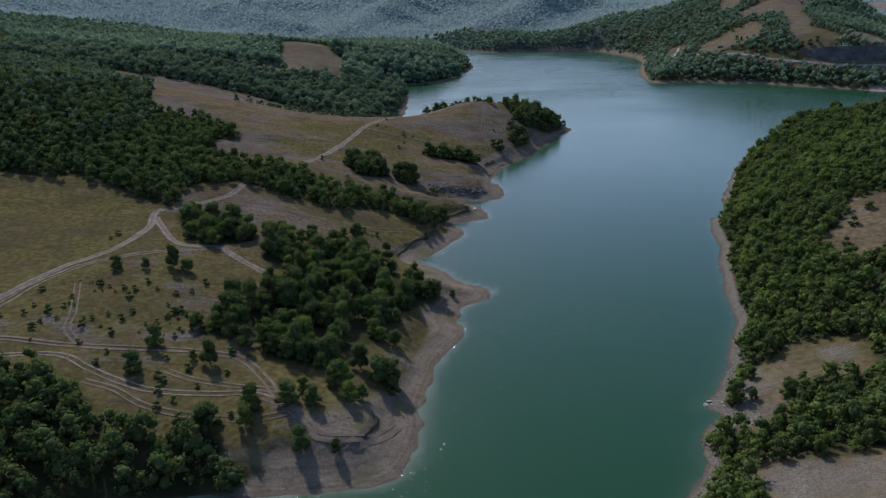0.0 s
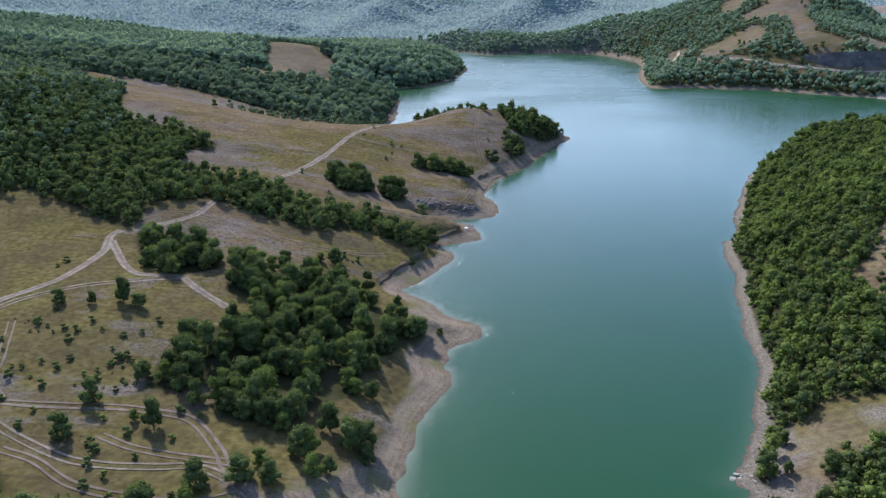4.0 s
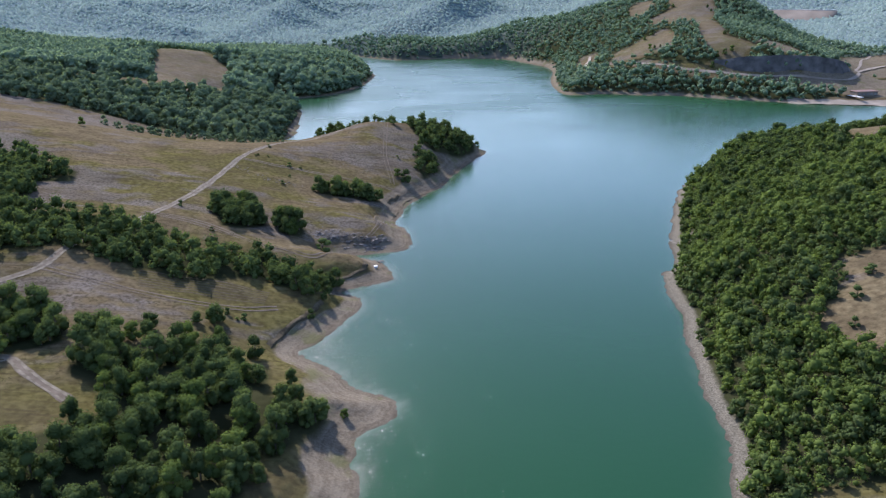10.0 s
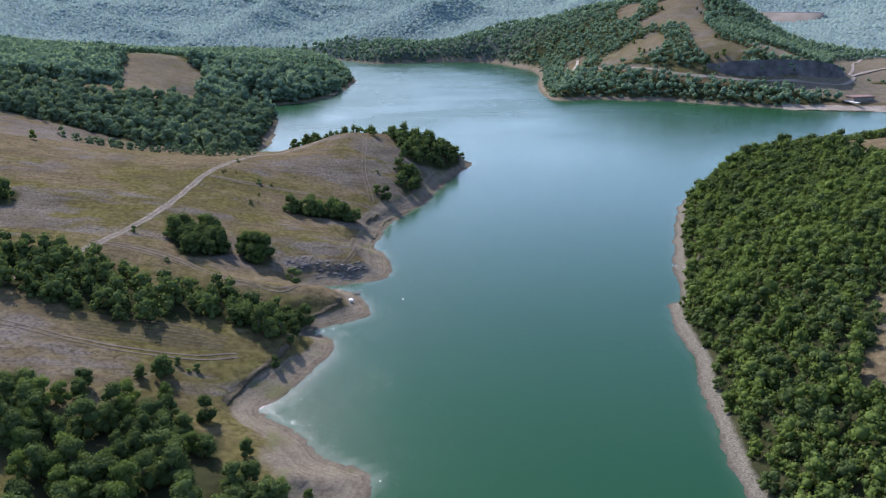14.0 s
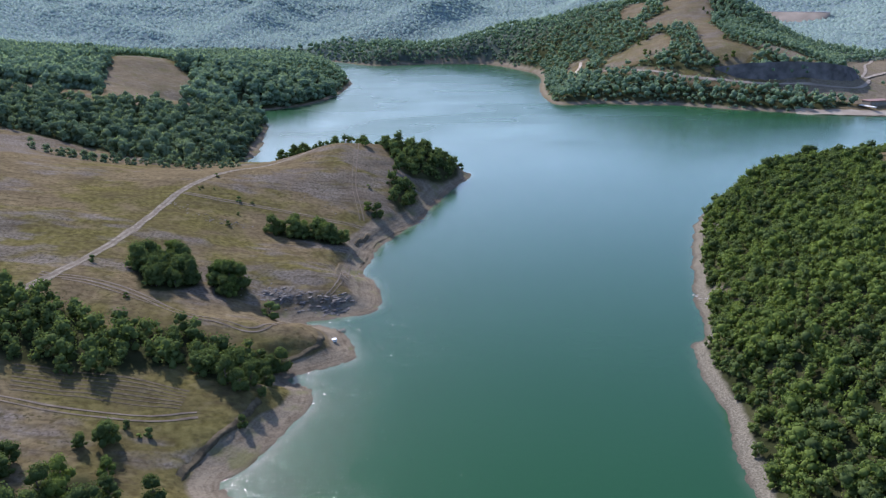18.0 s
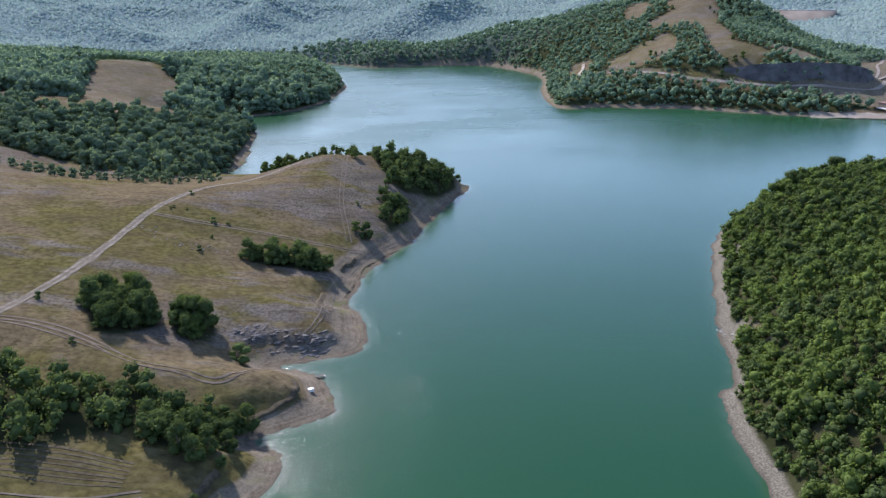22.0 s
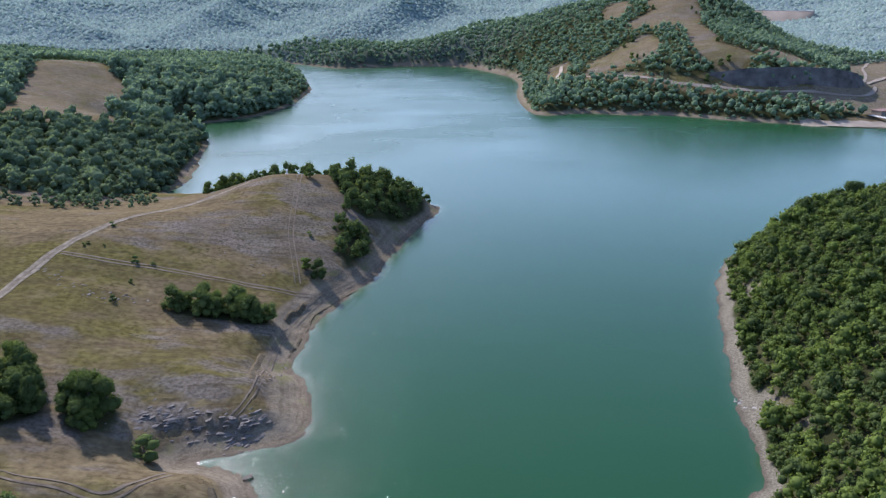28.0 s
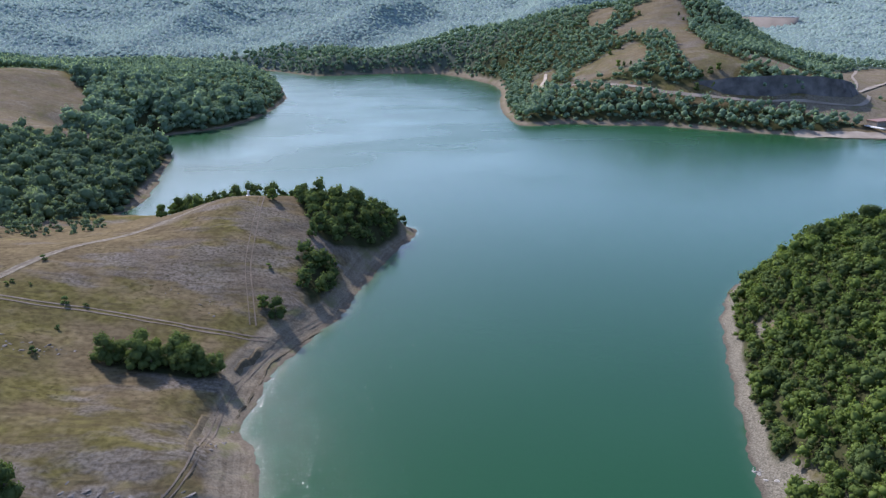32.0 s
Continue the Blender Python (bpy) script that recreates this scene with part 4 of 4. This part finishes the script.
for x, y in ((-120.2, 215), (-117.7, 205.2), (-112.2, 202), (-107.8, 206), (-108.6, 204.2), (-112.3, 192.9), (-109.3, 185.6), (-100.6, 198.2), (-109, 210.2), (-103.3, 227.7), (-105.2, 221.9), (-92.9, 211.9), (-93.1, 216.7), (-90.7, 221.4), (-98.3, 198.2), (-94.7, 194.9), (-95, 201.2), (-99.8, 194.7), (-90.5, 199.3), (-89.1, 203.5), (-80.8, 199.6), (-78.8, 202.9), (-78.1, 205.4), (-76, 206.4), (-80.5, 215.6), (-76.4, 218.2), (-72.2, 194.4), (-90.5, 191.7), (-96.8, 185.9), (-87.8, 181.7), (-71.8, 179.9), (-64.7, 175.2), (-54.7, 173.6), (-60.1, 166.8), (-63.9, 160.6), (-88.3, 176.2), (-51.3, 182.2), (-55.8, 183.3), (-65.8, 182.3), (-69.2, 168.5), (-66.8, 157.8), (-60.9, 155), (-72.4, 150), (-77.2, 151.7), (-49.2, 155.4), (-108, 197.9), (-118.5, 200.7), (-111.6, 195.9), (-74.2, 224.7), (-80.9, 209.3)):
    plant(SHRUBS, x, y, rng.uniform(0.6, 1.15), rng, BUSH, "bush", "bushes of the scrubby slope")
for x, y in ((-77.7, 173.5), (-76.9, 186.5), (-55.1, 152.1)):
    plant(KINDS, x, y, rng.uniform(0.6, 0.9), rng, OAK, "tree", "trees on the near slope")
# the scrubby slope: bushes in loose drifts
x, y = fill(((-125, 192), (-122, 228), (-96, 222), (-74, 216), (-68, 196), (-72, 190), (-110, 188)), 3.9, rng)
drift = grain(x, y, 13, 61) + 0.5 * grain(x, y, 5, 62)
for px, py, k in zip(x, y, drift):
    if k > 0.3:
        plant(SHRUBS, px, py, rng.uniform(0.35, 0.95), rng, BUSH, "bush", "bushes of the scrubby slope")
x, y = fill(((-150, 560), (-105, 530), (-60, 524), (-30, 536), (-36, 572), (-62, 562), (-92, 556)), 5.6, rng)
k = rng.uniform(0, 1, len(x)) < 0.75
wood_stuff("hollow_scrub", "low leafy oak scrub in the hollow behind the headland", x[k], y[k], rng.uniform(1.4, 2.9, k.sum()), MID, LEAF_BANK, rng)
for ob in KINDS + SHRUBS:
    for o in (*ob.children_recursive, ob):
        bpy.data.objects.remove(o)

# woods as stuff
for name, label, loop, gap, low, high, mat in (
        ("hill_wood", "dense dark oak wood on the hillside", WOOD_HILL, 4.9, 2.6, 4.2, LEAF),
        ("near_wood", "dense oak wood at the foot of the slope", WOOD_NEAR, 4.8, 2.6, 4.2, LEAF),
        ("headland_wood", "oak wood on the tip of the headland", HEAD_WOOD, 4.9, 2.3, 4.3, LEAF),
        ("headland_grove", "narrow oak grove above the headland shore", HEAD_TAIL, 4.6, 2.3, 3.9, LEAF),
        ("headland_belt", "belt of oaks along the back of the headland", HEAD_BELT, 5.0, 2.2, 3.9, LEAF),
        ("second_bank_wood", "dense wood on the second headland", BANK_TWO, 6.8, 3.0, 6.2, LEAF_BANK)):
    x, y = fill(loop, gap, rng, 0.5, {HEAD_WOOD: 4.0, WOOD_HILL: 1.4, HEAD_TAIL: 1.4}.get(loop, 2.6))
    if name == "hill_wood":
        k = (x > -150) & (y < 430)
        far = ~k & (x > -340)
        # Trees with haze-paled leaves grow likelier with distance from the flight's start
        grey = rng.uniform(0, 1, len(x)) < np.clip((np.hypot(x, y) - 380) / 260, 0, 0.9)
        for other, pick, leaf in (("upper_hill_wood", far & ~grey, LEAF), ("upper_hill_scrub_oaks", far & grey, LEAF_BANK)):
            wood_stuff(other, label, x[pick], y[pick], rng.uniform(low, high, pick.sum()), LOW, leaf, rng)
        x, y = x[k], y[k]
    wood_stuff(name, label, x, y, rng.uniform(low, high, len(x)), BANK if loop is BANK_TWO else MID, mat, rng)


def right_bank():
    x, y = fill(((40, 90), (310, 110), (310, 510), (60, 510)), 3.3, rng)
    d = shore_at(x, y)
    patch = grain(x, y, 26, 71) + 0.5 * grain(x, y, 9, 72)
    k = (wooded(x, y, d) > 0.5) & (patch > -1.1)
    x, y, d, patch = x[k], y[k], d[k], patch[k]
    size = rng.uniform(1.7, 2.7, len(x)) * rng.choice((1.0, 1.0, 1.0, 1.0, 1.6), len(x)) * (1 + 0.12 * patch)
    near = x - 0.55 * y < 75
    dark = rng.uniform(0, 1, len(x)) + 0.25 * patch < 0.42
    for name, label, pick, kinds, mat in (("right_bank_wood", "dense bright-green hornbeam wood on the steep bank", near & ~dark, MID, LEAF_BRIGHT),
                                          ("right_bank_oaks", "darker oaks among the wood on the steep bank", near & dark, MID, LEAF),
                                          ("upper_bank_wood", "dense green wood on top of the bank", ~near, LOW, LEAF_BRIGHT)):
        wood_stuff(name, label, x[pick], y[pick], size[pick], kinds, mat, rng)


right_bank()


def far_woods():
    """Woods of the far hills: clumps that grow wider apart with distance."""
    xs, ys, ss = [], [], []
    r = 620.0
    while r < 2400:
        gap = max(5.6, r / 175) if r < 1250 else r / 240
        a = np.arange(-0.56, 0.80, gap / r)
        a = a + rng.uniform(-0.9, 0.9, len(a)) * gap / r
        q = r + rng.uniform(-0.9, 0.9, len(a)) * gap
        xs.append(20 + q * np.sin(a)), ys.append(100 + q * np.cos(a)), ss.append(np.full(len(a), gap * (0.88 if r < 1250 else 0.86)) * rng.uniform(0.65, 1.2, len(a)))
        r += gap * 0.87
    x, y, s = np.concatenate(xs), np.concatenate(ys), np.concatenate(ss)
    d = edge_distance(x, y, LAKE)
    k = (wooded(x, y, d) > 0.5) & (inside(x, y, [BANK_TWO]) < 0.5) & ~((y < 520) & (x < 420))
    x, y, s = x[k], y[k], s[k]
    near = np.hypot(x - 20, y - 100) < 830
    east = near & (x > 150)
    west = near & (x <= 150) & (rng.uniform(0, 1, len(x)) < 0.6)
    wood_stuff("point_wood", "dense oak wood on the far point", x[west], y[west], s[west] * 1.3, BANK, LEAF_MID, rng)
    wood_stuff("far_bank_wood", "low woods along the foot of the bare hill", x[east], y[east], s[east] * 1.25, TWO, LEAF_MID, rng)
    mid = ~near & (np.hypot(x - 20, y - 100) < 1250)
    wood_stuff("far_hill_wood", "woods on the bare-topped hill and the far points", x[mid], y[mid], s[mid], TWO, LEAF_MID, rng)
    near = near | mid
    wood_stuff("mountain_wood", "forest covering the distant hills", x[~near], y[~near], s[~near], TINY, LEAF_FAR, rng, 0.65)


far_woods()


# ---- rocks ----
def rock_bm(rng, flat=0.7):
    bm = bmesh.new()
    bmesh.ops.create_icosphere(bm, subdivisions=2, radius=1)
    cuts = [Vector(rng.standard_normal(3)).normalized() for _ in range(7)]
    for v in bm.verts:
        for c in cuts:
            over = v.co.dot(c) - 0.62
            if over > 0:
                v.co -= c * over
        v.co += Vector(rng.standard_normal(3)) * 0.03
        v.co.z *= flat
    return bm


ROCK_SHAPES = []
for k in range(5):
    me = bpy.data.meshes.new("rock")
    bm = rock_bm(np.random.default_rng(40 + k))
    bm.to_mesh(me)
    bm.free()
    ROCK_SHAPES.append(me)
PALE_SHAPES = [m.copy() for m in ROCK_SHAPES]


def rocks(thing, label, places, material, rng, low, high, spread, each, long=1.0):
    """A group of rocks half sunk in the ground, each rock a part."""
    x0, y0 = places[0]
    root = tagged(new(thing), label, "rocks")
    root.location = (x0, y0, float(height([x0], [y0])[0]))
    for px, py in places:
        for k in range(each):
            x, y, s = px + rng.normal(0, spread), py + rng.normal(0, spread), rng.uniform(low, high)
            me = (PALE_SHAPES if material is PALE_ROCK else ROCK_SHAPES)[rng.integers(0, 5)]
            o = part("rock", me, material, root)
            z = float(height([x], [y])[0])
            o.matrix_basis = Matrix.LocRotScale((x - x0, y - y0, z - root.location.z - 0.2 * s), Euler((rng.uniform(-0.25, 0.25), rng.uniform(-0.25, 0.25), (0.5 + rng.normal(0, 0.25)) if long > 1 else rng.uniform(0, 6))), Vector((s * long * rng.uniform(0.7, 1.2), s * rng.uniform(0.6, 1.1), s * rng.uniform(0.34, 0.62) / long ** 0.5)))
    return root


rng = np.random.default_rng(21)
rocks("rock_outcrop", "weathered grey rock outcrop in a grassy slope", ((-8, 369.7), (-4.7, 371.3), (-1, 370.3), (1.3, 371.4), (4.5, 370.5), (-2.5, 372.6)), ROCK, rng, 0.2, 1.25, 2.0, 13, 1.5)
rocks("rock_outcrop", "grey layered rock outcrop above the waterline", ((9.7, 366.7), (12.8, 367.1), (15.2, 368.7), (17.2, 369), (16.5, 366.6), (11.5, 366.1), (19, 370.5), (13.5, 370)), ROCK, rng, 0.2, 1.4, 1.9, 13, 1.5)
rocks("rock_outcrop", "broken grey rocks at the water's edge", ((21.5, 391), (23.5, 402), (23, 395), (25, 401)), ROCK, rng, 0.3, 0.8, 1.0, 4)
rocks("rock_outcrop", "line of broken grey rocks in a gully", ((-45.4, 440.5), (-41.8, 438), (-37, 431.5), (-31.8, 428), (-28.7, 427.5), (-24, 427.2), (-20, 429)), ROCK, rng, 0.25, 0.8, 1.6, 9, 1.5)
rocks("rock_outcrop", "low grey stones in dry grass", ((-4, 475), (4, 468), (12, 459.4), (17.6, 455)), ROCK, rng, 0.2, 0.7, 2.2, 5)
rocks("boulders", "pale limestone boulders on the shingle strip", ((137, 366), (138.4, 364), (136.6, 362.5), (138.5, 360.5)), PALE_ROCK, rng, 0.5, 1.3, 0.8, 3)
rocks("boulders", "pale broken rocks on a shingle point", ((65, 170), (67, 169.6), (69.5, 168.5)), PALE_ROCK, rng, 0.4, 1.1, 0.7, 4)
rocks("boulders", "pale rocks along the shingle strip", ((190, 463), (183, 456), (176, 446), (170, 437), (162, 424), (120, 326), (129, 345)), PALE_ROCK, rng, 0.3, 0.9, 1.6, 5)


# ---- small white box-shaped object of unknown use on the bare point ----
def box_bm(size, bevel=0.02, at=(0, 0, 0)):
    bm = bmesh.new()
    bmesh.ops.create_cube(bm, size=1)
    for v in bm.verts:
        v.co = Vector([c * s for c, s in zip(v.co, size)]) + Vector(at)
    if bevel:
        bmesh.ops.bevel(bm, geom=bm.edges[:], offset=bevel, segments=1, affect="EDGES")
    return bm


shelter = tagged(new("fishing_shelter"), "small white box-shaped object on the bare shore", "shelter")
shelter.matrix_basis = pose(14.8, 342.6, float(height([14.8], [342.6])[0]), 0, 0, 24)
part("wall", box_bm((1.2, 1.0, 0.8), 0.05, (0, 0, 0.4)), WHITE, shelter)
part("roof", box_bm((1.4, 1.2, 0.08), 0.03, (0, 0, 0.84)), WHITE, shelter)
marker = tagged(new("survey_marker"), "white stone survey marker on the bare summit", "marker")
marker.matrix_basis = pose(24.2, 546, float(height([24.2], [546])[0]), 0, 0, 15)
part("plinth", box_bm((1.3, 1.3, 0.4), 0.05, (0, 0, 0.15)), WHITE, marker)
part("post", box_bm((0.7, 0.7, 1.7), 0.08, (0, 0, 1.2)), WHITE, marker)
part("cap", box_bm((1.0, 0.5, 0.3), 0.05, (0.2, 0, 2.2)), WHITE, marker)
jetty = tagged(new("jetty"), "short dark wooden landing stage at the water", "jetty")
jetty.matrix_basis = pose(17.0, 352.3, 0.1, 0, 0, 20)
for k in range(6):
    part("plank", box_bm((0.34, 1.3, 0.06), 0.01, (-1.0 + 0.4 * k, 0, 0.45)), BARK, jetty)
for sx in (-1.0, 1.0):
    for sy in (-0.5, 0.5):
        part("post", box_bm((0.14, 0.14, 1.2), 0.01, (sx, sy, -0.1)), BARK, jetty)


# ---- road, quarry face and works on the far shore ----
def ribbon(name, points, width, material, lift, label, category):
    line = smooth_line(points, 6)
    me = strip_mesh(name, line, np.zeros(len(line)), width, lift, 80)
    return tagged(part(name, me, material), label, category, kind="structure")


ribbon("shore_road", ((276, 905), (300, 878), (330, 846), (352, 826), (380, 806), (410, 790), (440, 781), (468, 774), (493, 778), (525, 815), (548, 858), (590, 910), (640, 980), (700, 1050)), 2.8, DAM_FACE, 0.4, "pale asphalt road round the foot of the hill", "road")
ribbon("hill_track", ((268, 905), (272, 925), (282, 945), (290, 968)), 3.0, SAND, 0.9, "white chalky track up the wooded slope", "track")
ribbon("valley_road", ((545, 858), (600, 900), (690, 960), (800, 1000), (900, 1100)), 3.5, SAND, 0.9, "pale dirt road up the valley", "road")


def rock_face(points, low, high, lean, material, label, name):
    """A long broken face between two heights along a plan line."""
    line = smooth_line(points, 4)
    n, m = len(line), 9
    rows = []
    t = np.gradient(line, axis=0)
    t /= np.hypot(t[:, 0], t[:, 1])[:, None] + 1e-9
    side = np.stack([t[:, 1], -t[:, 0]], 1)
    ends = np.sin(np.linspace(0.25, math.pi - 0.1, n)) ** 0.5
    for k in range(m):
        f = k / (m - 1)
        z = low + (high - low) * f * ends
        out = -lean * f + 1.6 * grain(line[:, 0] + 40 * f, line[:, 1], 11, 90) + 0.7 * grain(line[:, 0], line[:, 1] + 30 * f, 4, 91)
        q = line + side * out[:, None]
        rows.append(np.column_stack([q, z + 0.6 * grain(line[:, 0], line[:, 1] + k * 7, 9, 92)]))
    me = mesh_from(name, np.concatenate(rows), grid_faces(n, m))
    return tagged(part(name, me, material), label, "rock face", kind="structure")


rock_face(((352, 834), (385, 806), (415, 792), (445, 785), (475, 781), (500, 790), (520, 812)), 11, 37, 9, DARK_ROCK, "dark quarried rock face above the shore road", "quarry_face")
rock_face(((400, 758), (430, 756), (465, 758), (497, 764), (540, 772)), 0.5, 8, 2.5, DARK_ROCK, "dark stone embankment below the road", "embankment")

works = tagged(new("waterworks"), "low concrete waterworks block with a rusty top on the shore", "building")
works.matrix_basis = pose(478, 738, float(height([478], [738])[0]) - 0.5, 0, 0, 8)
part("wall", box_bm((22, 10, 4.0), 0.1, (0, 0, 2.0)), DAM_FACE, works)
part("roof", box_bm((23, 11, 0.6), 0.1, (0, 0, 4.3)), RUST_RED, works)
for k in range(5):
    part("window", box_bm((2.2, 0.3, 1.4), 0.03, (-8.5 + 4.2 * k, -5.05, 2.1)), ASPHALT, works)
part("ramp", box_bm((4, 16, 0.5), 0.05, (-16, -8, 1.0)), CONCRETE, works)
ribbon("sand_strip", ((405, 738), (430, 728), (460, 718), (500, 708), (560, 697), (640, 676)), 12.0, SAND, 0.5, "pale sandy strip along the waterworks shore", "beach")

dam = tagged(new("earth_dam"), "grassy earth dam with a pale level crest across the valley", "dam")
bm = bmesh.new()
rows = []
for u in np.linspace(-1, 1, 25):
    x = 66 * u
    drop = 34 * (1 - abs(u) ** 1.6)
    rows.append([bm.verts.new(p) for p in ((x, 30 + drop, -drop - 6), (x, 4, 0), (x, -4, 0), (x, -6 - 1.8 * drop, -drop - 6))])
for a, b in zip(rows, rows[1:]):
    for k in range(3):
        bm.faces.new((a[k], b[k], b[k + 1], a[k + 1]))
bmesh.ops.recalc_face_normals(bm, faces=bm.faces[:])
for f in bm.faces:
    f.smooth = True
part("embankment", bm, DAM_FACE, dam)
part("crest_road", box_bm((134, 7, 1.2), 0.1, (0, 0, 0.6)), CONCRETE, dam)
dam.matrix_basis = pose(945, 1633, 55, 0, 0, -32)
